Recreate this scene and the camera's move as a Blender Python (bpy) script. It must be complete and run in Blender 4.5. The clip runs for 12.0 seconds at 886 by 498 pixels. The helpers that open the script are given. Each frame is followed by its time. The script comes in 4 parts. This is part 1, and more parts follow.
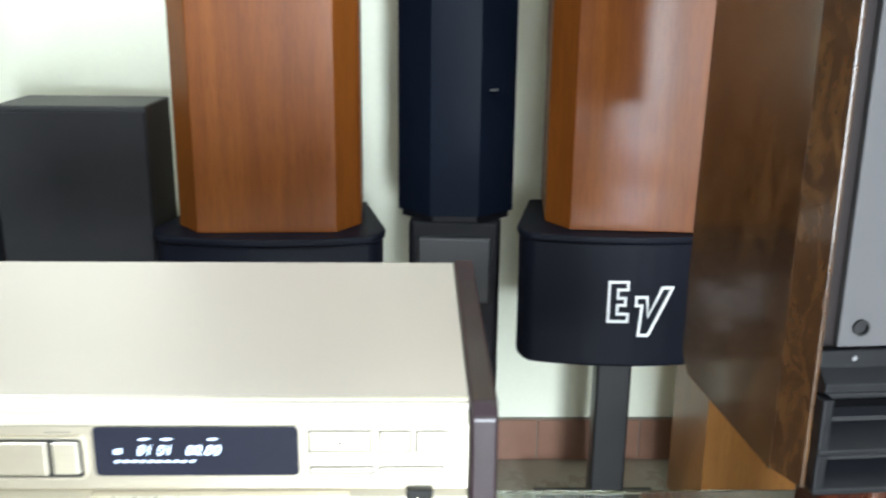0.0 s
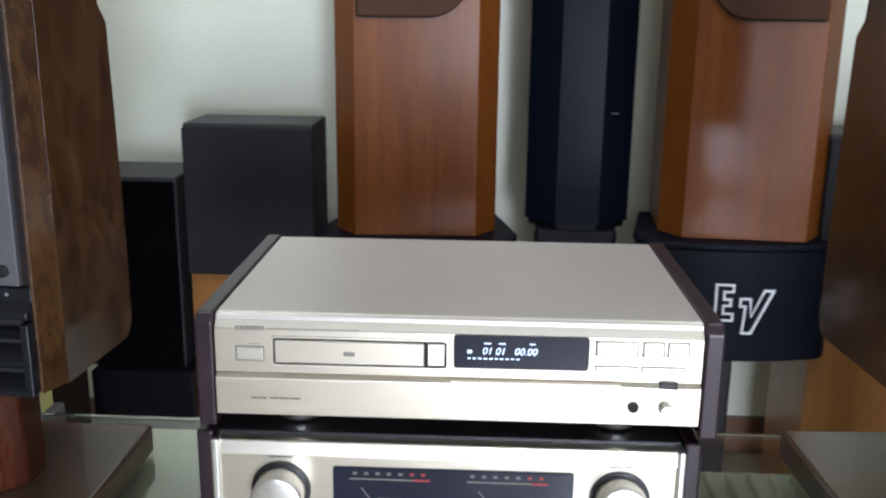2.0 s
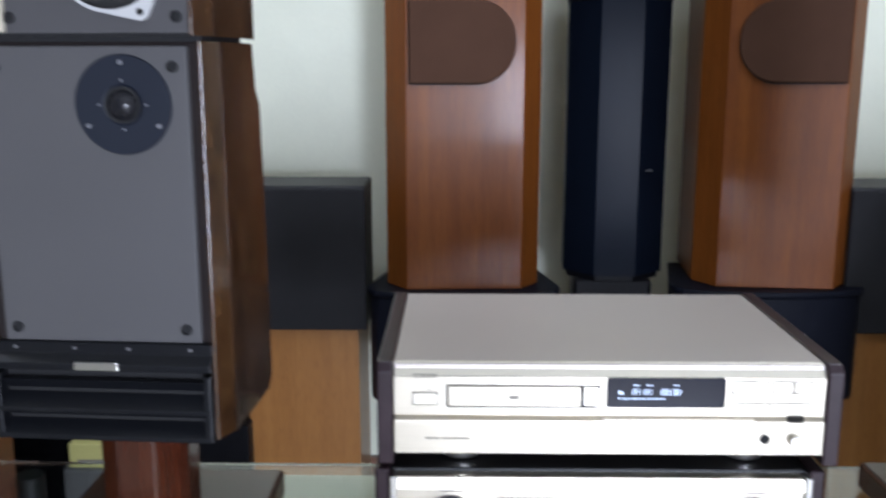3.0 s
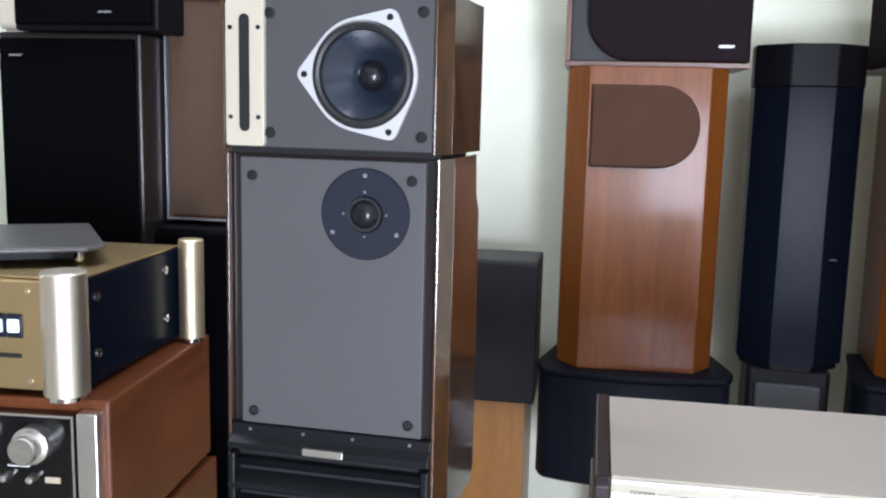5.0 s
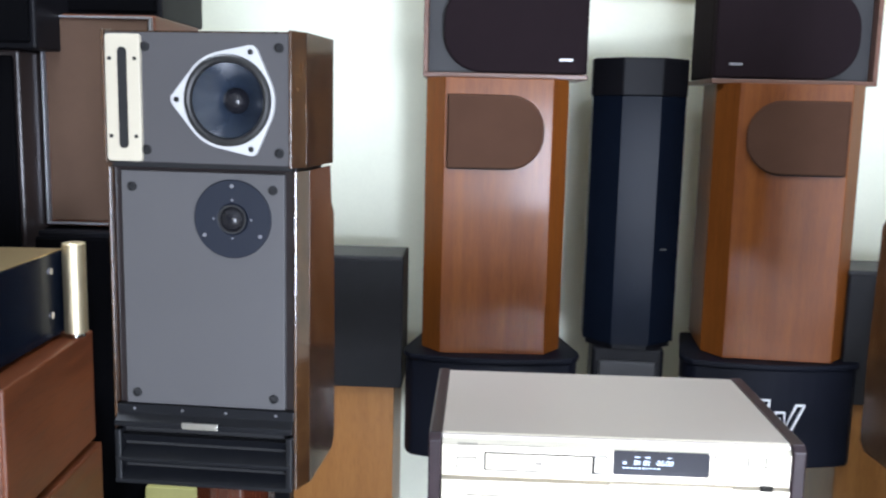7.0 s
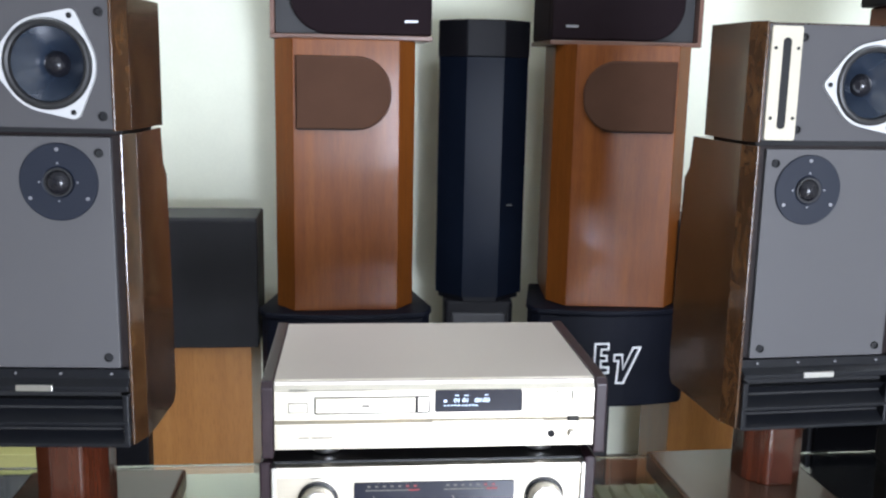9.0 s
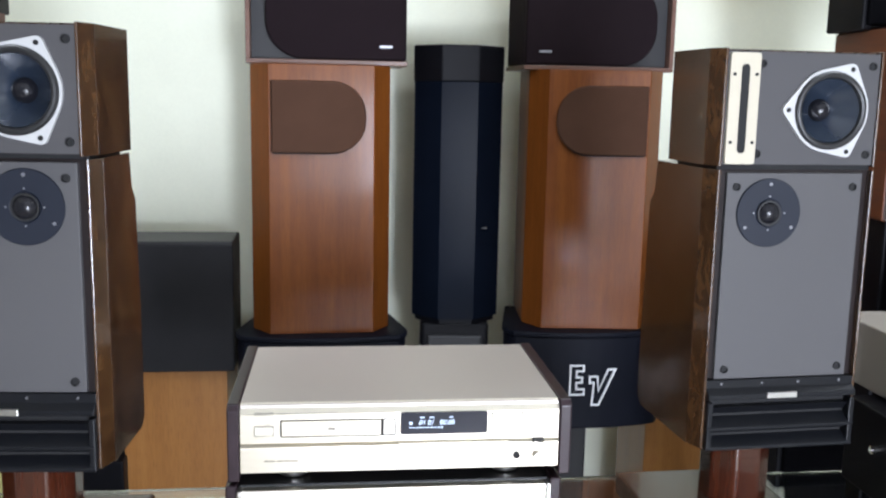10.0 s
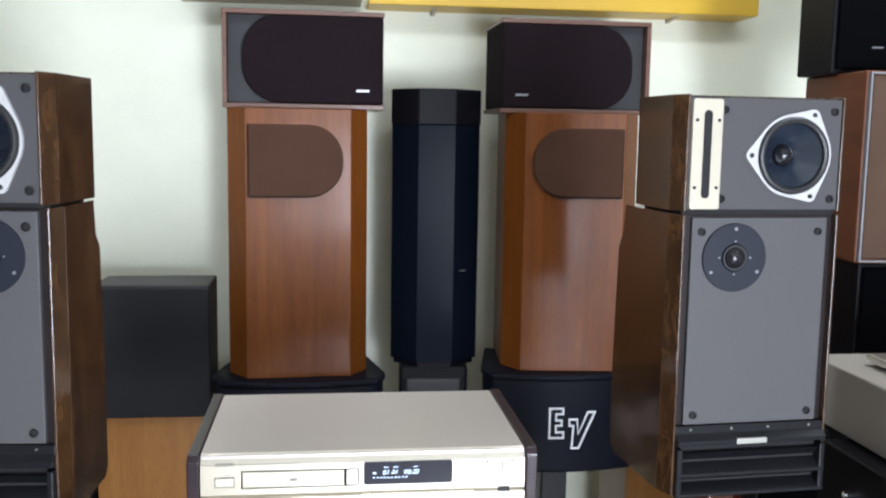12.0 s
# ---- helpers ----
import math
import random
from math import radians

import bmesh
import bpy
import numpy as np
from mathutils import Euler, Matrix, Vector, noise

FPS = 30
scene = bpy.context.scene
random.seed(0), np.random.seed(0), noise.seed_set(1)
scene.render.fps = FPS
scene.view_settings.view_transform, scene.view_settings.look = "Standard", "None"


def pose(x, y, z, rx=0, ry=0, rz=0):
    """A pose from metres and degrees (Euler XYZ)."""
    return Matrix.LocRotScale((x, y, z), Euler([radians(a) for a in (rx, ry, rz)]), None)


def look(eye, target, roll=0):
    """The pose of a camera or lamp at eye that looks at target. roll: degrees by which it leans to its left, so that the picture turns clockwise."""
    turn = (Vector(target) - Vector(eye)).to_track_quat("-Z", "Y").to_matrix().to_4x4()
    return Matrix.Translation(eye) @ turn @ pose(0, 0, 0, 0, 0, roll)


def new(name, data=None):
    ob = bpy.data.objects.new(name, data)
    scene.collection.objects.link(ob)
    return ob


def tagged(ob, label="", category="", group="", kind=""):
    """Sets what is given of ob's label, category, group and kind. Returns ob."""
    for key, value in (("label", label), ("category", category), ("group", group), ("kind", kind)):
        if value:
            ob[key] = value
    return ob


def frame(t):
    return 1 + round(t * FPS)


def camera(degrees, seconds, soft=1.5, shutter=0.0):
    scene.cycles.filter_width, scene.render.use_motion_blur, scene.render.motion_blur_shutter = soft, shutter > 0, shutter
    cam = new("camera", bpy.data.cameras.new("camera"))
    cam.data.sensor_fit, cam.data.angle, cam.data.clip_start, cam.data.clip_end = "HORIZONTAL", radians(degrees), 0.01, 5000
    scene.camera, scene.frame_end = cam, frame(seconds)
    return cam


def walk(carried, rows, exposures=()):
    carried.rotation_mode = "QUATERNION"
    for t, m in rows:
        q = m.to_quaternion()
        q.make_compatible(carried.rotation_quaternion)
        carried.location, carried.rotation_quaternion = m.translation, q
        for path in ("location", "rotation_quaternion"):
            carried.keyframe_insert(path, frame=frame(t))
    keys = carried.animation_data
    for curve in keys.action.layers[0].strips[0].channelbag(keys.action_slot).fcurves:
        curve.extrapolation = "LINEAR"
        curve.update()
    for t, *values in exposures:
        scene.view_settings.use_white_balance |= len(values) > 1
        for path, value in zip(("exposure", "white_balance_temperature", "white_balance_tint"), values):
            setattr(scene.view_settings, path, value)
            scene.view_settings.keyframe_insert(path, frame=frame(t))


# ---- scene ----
cam = camera(51.0, 12.0, soft=2.2, shutter=0.4)
PATH = [
    (0, (0.406, -0.055, 1.343), (0.455, 1.869, 0.798), 0.6),
    (0.5, (0.365, -0.14, 1.351), (0.276, 1.777, 0.786), -0.0),
    (1, (0.328, -0.234, 1.36), (0.166, 1.676, 0.789), -0.0),
    (1.5, (0.291, -0.279, 1.366), (0.104, 1.641, 0.839), 0.4),
    (2, (0.233, -0.337, 1.374), (0.159, 1.597, 0.871), 0.7),
    (2.5, (0.137, -0.41, 1.382), (0.222, 1.53, 0.905), 0.9),
    (3, (0.061, -0.454, 1.406), (0.032, 1.506, 1.011), -0.0),
    (3.5, (0.004, -0.469, 1.44), (-0.217, 1.494, 1.127), -0.3),
    (3.7, (-0.001, -0.473, 1.445), (-0.277, 1.488, 1.161), -0.4),
    (5.3, (-0.031, -0.502, 1.488), (-0.353, 1.449, 1.192), 1.5),
    (5.5, (-0.031, -0.513, 1.492), (-0.342, 1.441, 1.202), 1.6),
    (6, (-0.009, -0.566, 1.501), (-0.273, 1.396, 1.222), 1.7),
    (6.5, (0.021, -0.632, 1.507), (-0.16, 1.339, 1.22), 1.5),
    (7, (0.037, -0.682, 1.513), (-0.04, 1.294, 1.214), 1.3),
    (7.5, (0.057, -0.711, 1.517), (0.062, 1.265, 1.207), 1.1),
    (7.7, (0.065, -0.717, 1.516), (0.1, 1.258, 1.206), 1.0),
    (9.3, (0.113, -0.761, 1.52), (0.318, 1.191, 1.137), 1.2),
    (9.5, (0.118, -0.766, 1.522), (0.329, 1.187, 1.144), 1.2),
    (10, (0.131, -0.769, 1.522), (0.352, 1.191, 1.194), 1.1),
    (10.5, (0.141, -0.774, 1.524), (0.37, 1.194, 1.248), 1.1),
    (11, (0.15, -0.773, 1.525), (0.383, 1.197, 1.274), 1.0),
    (11.5, (0.164, -0.771, 1.529), (0.396, 1.201, 1.284), 0.9),
    (12, (0.168, -0.767, 1.533), (0.41, 1.203, 1.288), 0.9),
]
EXPOSURES = [(0.0, 0.70, 6500, 7), (0.5, 0.28, 7000, 6), (1.0, -0.06, 6750, 9), (1.5, -0.24, 6450, 13), (3.0, -0.32, 6050, 18), (4.0, -0.06, 6100, 18), (5.5, 0.18, 6250, 18), (7.5, 0.29, 6100, 15), (10.0, 0.0, 6350, 16), (12.0, -0.02, 6350, 15)]
walk(cam, [(t, look(eye, target, roll)) for t, eye, target, roll in PATH], EXPOSURES)

# ---- light ----
world = bpy.data.worlds.new("sky")
world.use_nodes = True
scene.world = world
sky = world.node_tree.nodes.new("ShaderNodeTexSky")
sky.sky_type, sky.sun_disc, sky.sun_elevation, sky.sun_rotation = "NISHITA", False, radians(35), radians(160)
world.node_tree.links.new(sky.outputs[0], world.node_tree.nodes["Background"].inputs[0])
world.node_tree.nodes["Background"].inputs[1].default_value = 0.1


def area_lamp(name, m, sx, sy, watts, colour):
    data = bpy.data.lights.new(name, "AREA")
    data.shape, data.size, data.size_y, data.energy, data.color = "RECTANGLE", sx, sy, watts, colour
    ob = new(name, data)
    ob.matrix_basis = m
    return ob


area_lamp("window_daylight", look((0.825, -3.02, 0.95), (0.825, 2.0, 0.95)), 1.20, 1.34, 70, (0.86, 0.95, 1.06))
# Second, stronger lamp at the middle pane, added for crisper wall shadows
area_lamp("added_pane_lamp", look((1.02, -3.0, 0.98), (0.3, 2.0, 1.2)), 0.5, 1.0, 140, (0.86, 0.96, 1.08))
# Unseen overhead lamps, added to brighten the wall and the lids
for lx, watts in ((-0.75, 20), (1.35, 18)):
    area_lamp("added_top_lamp", look((lx, 0.78, 2.60), (lx, 0.78001, 0)), 1.15, 0.26, watts, (0.88, 0.97, 1.04))


# ---- materials ----
def socket(node, name, value):
    if name in node.inputs:
        node.inputs[name].default_value = value


def base(name, rough=0.5, metal=0.0, spec=0.5, coat=0.0):
    m = bpy.data.materials.new(name)
    m.use_nodes = True
    b = m.node_tree.nodes["Principled BSDF"]
    socket(b, "Roughness", rough), socket(b, "Metallic", metal), socket(b, "Specular IOR Level", spec)
    socket(b, "Coat Weight", coat), socket(b, "Coat Roughness", 0.06)
    return m, m.node_tree.nodes, m.node_tree.links, b


def coords(n, l, scale, kind="Object"):
    c, mp = n.new("ShaderNodeTexCoord"), n.new("ShaderNodeMapping")
    mp.inputs["Scale"].default_value = scale
    l.new(c.outputs[kind], mp.inputs[0])
    return mp.outputs[0]


def noise_node(n, l, vec, scale, detail=6, rough=0.6, dist=0.0):
    t = n.new("ShaderNodeTexNoise")
    t.inputs["Scale"].default_value, t.inputs["Detail"].default_value = scale, detail
    t.inputs["Roughness"].default_value, t.inputs["Distortion"].default_value = rough, dist
    l.new(vec, t.inputs["Vector"])
    return t.outputs[0]


def ramp(n, l, fac, stops):
    r = n.new("ShaderNodeValToRGB")
    while len(r.color_ramp.elements) < len(stops):
        r.color_ramp.elements.new(0.5)
    for e, (p, c) in zip(r.color_ramp.elements, stops):
        e.position, e.color = p, (*c, 1)
    l.new(fac, r.inputs[0])
    return r.outputs[0]


def mix(n, l, fac, a, b, how="MIX"):
    x = n.new("ShaderNodeMix")
    x.data_type, x.blend_type = "RGBA", how
    if isinstance(fac, float):
        x.inputs[0].default_value = fac
    else:
        l.new(fac, x.inputs[0])
    for k, v in ((6, a), (7, b)):
        if isinstance(v, tuple):
            x.inputs[k].default_value = (*v, 1)
        else:
            l.new(v, x.inputs[k])
    return x.outputs[2]


def bump(n, l, b, height, strength, distance=0.001):
    u = n.new("ShaderNodeBump")
    u.inputs["Strength"].default_value, u.inputs["Distance"].default_value = strength, distance
    l.new(height, u.inputs["Height"])
    l.new(u.outputs[0], b.inputs["Normal"])


def rough_var(n, l, b, fac, lo, hi):
    r = n.new("ShaderNodeMapRange")
    r.inputs["To Min"].default_value, r.inputs["To Max"].default_value = lo, hi
    l.new(fac, r.inputs["Value"])
    l.new(r.outputs[0], b.inputs["Roughness"])


def paint(name, colour, rough=0.5, metal=0.0, spec=0.5, vary=0.12, grain=220, relief=0.05, coat=0.0):
    """A plain surface with faint mottling and fine grain."""
    m, n, l, b = base(name, rough, metal, spec, coat)
    v = coords(n, l, (1, 1, 1))
    big, fine = noise_node(n, l, v, 5), noise_node(n, l, v, grain, 3)
    dark, light = tuple(c * (1 - vary) for c in colour), tuple(min(1, c * (1 + vary)) for c in colour)
    l.new(mix(n, l, 0.35, ramp(n, l, big, [(0.3, dark), (0.7, light)]), ramp(n, l, fine, [(0.3, dark), (0.7, light)])), b.inputs["Base Color"])
    rough_var(n, l, b, big, max(0.02, rough * 0.85), min(1, rough * 1.15))
    bump(n, l, b, fine, relief, 0.0006)
    return m


def wood(name, dark, mid, light, rough=0.3, coat=0.3, along="z", scale=1.0, spec=0.5, sheen=0.06):
    """Straight-grained veneer: broad flames, streaks and fine pores along the grain."""
    m, n, l, b = base(name, rough, 0, spec, coat)
    socket(b, "Coat Roughness", sheen)
    s = {"z": (1, 1, 0.06), "x": (0.06, 1, 1), "y": (1, 0.06, 1)}[along]
    v = coords(n, l, tuple(scale * k for k in s))
    broad, streak, pore = noise_node(n, l, v, 9, 4, 0.55, 0.6), noise_node(n, l, v, 55, 5, 0.65), noise_node(n, l, v, 330, 3, 0.7)
    c = ramp(n, l, broad, [(0.3, dark), (0.5, mid), (0.72, light)])
    c = mix(n, l, 0.45, c, ramp(n, l, streak, [(0.3, dark), (0.55, mid), (0.75, light)]))
    c = mix(n, l, 0.5, c, ramp(n, l, pore, [(0.35, (0.55, 0.5, 0.45)), (0.5, (1, 1, 1))]), "MULTIPLY")
    l.new(c, b.inputs["Base Color"])
    rough_var(n, l, b, streak, rough * 0.8, rough * 1.25)
    bump(n, l, b, pore, 0.08, 0.0005)
    return m


def burl(name, dim=1.0):
    """Glossy burr walnut: swirling figure under lacquer."""
    m, n, l, b = base(name, 0.24, 0, 0.4, 0.65)
    socket(b, "Coat Roughness", 0.09)
    v = coords(n, l, (1, 1, 0.5))
    a, k, f = noise_node(n, l, v, 34, 6, 0.6, 1.6), noise_node(n, l, v, 7, 4, 0.6, 1.0), noise_node(n, l, v, 240, 3, 0.7)
    c = ramp(n, l, a, [(0.3, (0.028, 0.013, 0.006)), (0.46, (0.053, 0.024, 0.010)), (0.62, (0.082, 0.039, 0.015)), (0.8, (0.128, 0.066, 0.025))])
    c = mix(n, l, 0.55, c, ramp(n, l, k, [(0.3, (0.45, 0.40, 0.36)), (0.7, (1, 1, 1))]), "MULTIPLY")
    c = mix(n, l, 0.35, c, ramp(n, l, f, [(0.35, (0.5, 0.45, 0.4)), (0.6, (1, 1, 1))]), "MULTIPLY")
    l.new(c, b.inputs["Base Color"])
    return m


def cloth(name, colour, weave=900.0, vary=0.18, spec=0.12):
    """Woven speaker cloth."""
    m, n, l, b = base(name, 0.95, 0, spec)
    v = coords(n, l, (1, 1, 1))
    w = n.new("ShaderNodeTexVoronoi")
    w.inputs["Scale"].default_value = weave
    l.new(v, w.inputs["Vector"])
    big = noise_node(n, l, v, 6)
    lo, hi = tuple(c * (1 - vary) for c in colour), tuple(c * (1 + vary) for c in colour)
    l.new(mix(n, l, 0.4, ramp(n, l, big, [(0.3, lo), (0.7, hi)]), ramp(n, l, w.outputs[0], [(0.1, hi), (0.7, lo)])), b.inputs["Base Color"])
    bump(n, l, b, w.outputs[0], 0.2, 0.0004)
    return m


def brushed(name, colour, rough=0.35, along="x", metal=1.0):
    """Anodised aluminium with hair-fine brushing."""
    m, n, l, b = base(name, rough, metal, 0.5)
    s = {"x": (0.02, 1, 1), "z": (1, 1, 0.02), "y": (1, 0.02, 1)}[along]
    v = coords(n, l, s)
    hair, big = noise_node(n, l, v, 900, 2), noise_node(n, l, coords(n, l, (1, 1, 1)), 4)
    lo, hi = tuple(c * 0.93 for c in colour), tuple(min(1, c * 1.05) for c in colour)
    l.new(mix(n, l, 0.5, ramp(n, l, hair, [(0.3, lo), (0.7, hi)]), ramp(n, l, big, [(0.3, lo), (0.7, hi)])), b.inputs["Base Color"])
    rough_var(n, l, b, hair, rough * 0.85, rough * 1.2)
    bump(n, l, b, hair, 0.03, 0.0002)
    return m


def glow(name, colour, strength):
    m, n, l, b = base(name, 0.4)
    socket(b, "Base Color", (*colour, 1)), socket(b, "Emission Color", (*colour, 1)), socket(b, "Emission Strength", strength)
    return m


def glass(name, colour, rough=0.02):
    m, n, l, b = base(name, rough)
    socket(b, "Base Color", (*colour, 1)), socket(b, "Transmission Weight", 1.0), socket(b, "IOR", 1.5)
    return m


M = {
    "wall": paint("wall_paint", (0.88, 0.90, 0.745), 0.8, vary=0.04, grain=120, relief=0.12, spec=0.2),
    # mostly unseen walls: colour darkened to cut bounced light
    "sidewall": paint("side_wall_dimmed", (0.36, 0.35, 0.31), 0.8, vary=0.06, grain=120, relief=0.12, spec=0.2),
    "ceiling": paint("ceiling_paint", (0.78, 0.78, 0.74), 0.9, vary=0.03, spec=0.2),
    "floor": paint("floor_tile", (0.33, 0.30, 0.24), 0.28, vary=0.15, grain=60),
    "grout": paint("floor_grout", (0.22, 0.2, 0.17), 0.9),
    "skirt": paint("skirting_tile", (0.23, 0.12, 0.08), 0.35, vary=0.2),
    "gold": brushed("champagne_aluminium", (0.545, 0.497, 0.405), 0.38),
    "goldtop": paint("champagne_lid", (0.55, 0.495, 0.455), 0.40, 0.6, vary=0.03, grain=700),
    "goldbright": brushed("bright_champagne", (0.86, 0.81, 0.70), 0.3),
    "goldamp": brushed("gold_panel", (0.62, 0.46, 0.24), 0.38),
    "rose": wood("dark_rosewood", (0.009, 0.0045, 0.007), (0.020, 0.010, 0.014), (0.032, 0.017, 0.022), 0.34, 0.12, "y", spec=0.3),
    "rosewood": wood("red_rosewood", (0.016, 0.004, 0.0025), (0.052, 0.012, 0.005), (0.095, 0.025, 0.009), 0.2, 0.5),
    "teak": wood("teak_veneer", (0.100, 0.026, 0.004), (0.174, 0.050, 0.0078), (0.238, 0.077, 0.0125), 0.40, 0.08, spec=0.22, sheen=0.12),
    "oak": wood("honey_veneer", (0.25, 0.100, 0.020), (0.32, 0.135, 0.030), (0.385, 0.17, 0.042), 0.4, 0.15),
    "case": wood("walnut_case", (0.062, 0.017, 0.006), (0.122, 0.034, 0.011), (0.172, 0.054, 0.018), 0.4, 0.06, "y", spec=0.3),
    "plank": wood("stand_plate_wood", (0.034, 0.016, 0.010), (0.064, 0.034, 0.022), (0.10, 0.054, 0.034), 0.24, 0.28, "y"),
    "shellwood": wood("shell_wood", (0.09, 0.04, 0.027), (0.15, 0.072, 0.048), (0.20, 0.10, 0.07), 0.35, 0.2, "x"),
    "burl": burl("burr_walnut"),
    "black": paint("black_vinyl", (0.005, 0.005, 0.0065), 0.45, spec=0.10, vary=0.25, grain=500, relief=0.15),
    "charcoal": paint("charcoal_vinyl", (0.024, 0.024, 0.026), 0.5, spec=0.35, vary=0.15, grain=600, relief=0.2),
    "navy": paint("blue_black_plastic", (0.0034, 0.0054, 0.0105), 0.24, spec=0.035, vary=0.2, grain=400),
    "ventblack": paint("moulded_black_plastic", (0.0058, 0.0064, 0.0084), 0.35, spec=0.28, vary=0.2, grain=400),
    "evblack": paint("textured_black_paint", (0.0045, 0.0055, 0.0105), 0.5, spec=0.12, vary=0.2, grain=900, relief=0.3),
    "blackmetal": paint("black_steel", (0.012, 0.012, 0.013), 0.4, 0.3, vary=0.2),
    "baffle": paint("grey_baffle", (0.063, 0.061, 0.064), 0.6, spec=0.3, vary=0.05, grain=900, relief=0.2),
    "panel": paint("grey_lower_panel", (0.074, 0.072, 0.075), 0.55, spec=0.3, vary=0.05, grain=900, relief=0.2),
    "frame": paint("dark_frame", (0.016, 0.012, 0.012), 0.3, spec=0.3, vary=0.2),
    "dark": paint("dark_cavity", (0.006, 0.006, 0.007), 0.8),
    "cream": paint("cream_plate", (0.49, 0.445, 0.35), 0.4, vary=0.04),
    "white": paint("white_enamel", (0.47, 0.47, 0.47), 0.35, vary=0.03),
    "satin": brushed("satin_champagne", (0.74, 0.68, 0.57), 0.4, "z", 1.0),
    "satingold": brushed("satin_gold", (0.66, 0.57, 0.38), 0.45, "z", 1.0),
    "silver": brushed("silver_trim", (0.78, 0.77, 0.74), 0.3, "z"),
    "chrome": paint("polished_chrome", (0.8, 0.8, 0.8), 0.12, 1.0, vary=0.03),
    "knob": brushed("silver_knob", (0.82, 0.80, 0.76), 0.28),
    # dark glossy cone with its bluish sheen put into the colour
    "cone": paint("blue_sheen_cone", (0.017, 0.025, 0.040), 0.2, spec=0.85, vary=0.15, grain=300),
    "rubber": paint("rubber_surround", (0.012, 0.012, 0.013), 0.45),
    "tweeter": paint("tweeter_plate", (0.009, 0.012, 0.021), 0.5, spec=0.3, vary=0.08),
    "screwgrey": paint("screw_steel", (0.30, 0.30, 0.32), 0.35, 0.6),
    "caption": paint("faint_print", (0.17, 0.155, 0.13), 0.6),
    "dome": paint("silk_dome", (0.009, 0.009, 0.012), 0.24, spec=0.35, coat=0.0),
    "browncloth": cloth("brown_cloth", (0.072, 0.036, 0.023)),
    "darkcloth": cloth("dark_brown_cloth", (0.013, 0.008, 0.010)),
    "tancloth": cloth("tan_cloth", (0.085, 0.052, 0.036)),
    "blackcloth": cloth("black_cloth", (0.002, 0.002, 0.0025), spec=0.02),
    "greycloth": cloth("charcoal_cloth", (0.024, 0.024, 0.026)),
    "yellow": paint("yellow_enamel", (0.72, 0.44, 0.03), 0.35, vary=0.05),
    "beige": paint("beige_enamel", (0.46, 0.39, 0.28), 0.45, vary=0.05),
    "lime": paint("yellow_green_card", (0.36, 0.34, 0.12), 0.5),
    # near-black window; blue reflection is mixed into the base colour
    "smoke": paint("blue_sheen_window", (0.009, 0.011, 0.022), 0.1, spec=0.4),
    "glassblack": paint("black_glass", (0.005, 0.005, 0.0055), 0.1, spec=0.4),
    "ink": paint("printed_ink", (0.12, 0.11, 0.09), 0.6),
    "inkwhite": paint("white_print", (0.75, 0.76, 0.78), 0.5),
    "red": paint("red_print", (0.26, 0.02, 0.02), 0.5),
    "digits": glow("lit_digits", (0.62, 0.76, 1.0), 0.9),
    "lit": glow("lit_button", (0.7, 0.85, 0.9), 0.5),
    "glass": glass("green_glass", (0.87, 0.94, 0.90)),
    "clear": glass("window_glass", (0.97, 0.98, 0.98)),
    "pale": paint("pale_green_enamel", (0.52, 0.49, 0.36), 0.5, vary=0.06),
    "grey": paint("grey_lid", (0.07, 0.067, 0.067), 0.4, vary=0.06),
    "ivory": paint("ivory_case", (0.34, 0.31, 0.27), 0.4, 0.2, vary=0.04),
}


# ---- geometry helpers ----
def bm_box(x0, x1, y0, y1, z0, z1, r=0.0, seg=2, bm=None):
    b = bm or bmesh.new()
    made = bmesh.ops.create_cube(b, size=1)["verts"]
    for v in made:
        v.co = Vector(((x0 + x1) / 2 + v.co.x * (x1 - x0), (y0 + y1) / 2 + v.co.y * (y1 - y0), (z0 + z1) / 2 + v.co.z * (z1 - z0)))
    if r:
        edges = {e for v in made for e in v.link_edges}
        bmesh.ops.bevel(b, geom=list(edges), offset=r, segments=seg, profile=0.5, affect="EDGES")
    return b


def bm_prism(pts, lo, hi, axis="z", r=0.0, seg=2):
    """A polygon swept along an axis: pts in (x, y) for z, (y, z) for x, (x, z) for y."""
    put = {"z": lambda a, b, h: (a, b, h), "x": lambda a, b, h: (h, a, b), "y": lambda a, b, h: (a, h, b)}[axis]
    bm = bmesh.new()
    low = [bm.verts.new(put(a, b, lo)) for a, b in pts]
    high = [bm.verts.new(put(a, b, hi)) for a, b in pts]
    bm.faces.new(low), bm.faces.new(high)
    k = len(pts)
    for i in range(k):
        bm.faces.new((low[i], low[(i + 1) % k], high[(i + 1) % k], high[i]))
    bmesh.ops.recalc_face_normals(bm, faces=bm.faces)
    if r:
        bmesh.ops.bevel(bm, geom=[e for e in bm.edges if e.calc_face_angle(0) > 0.35], offset=r, segments=seg, profile=0.5, affect="EDGES")
    return bm


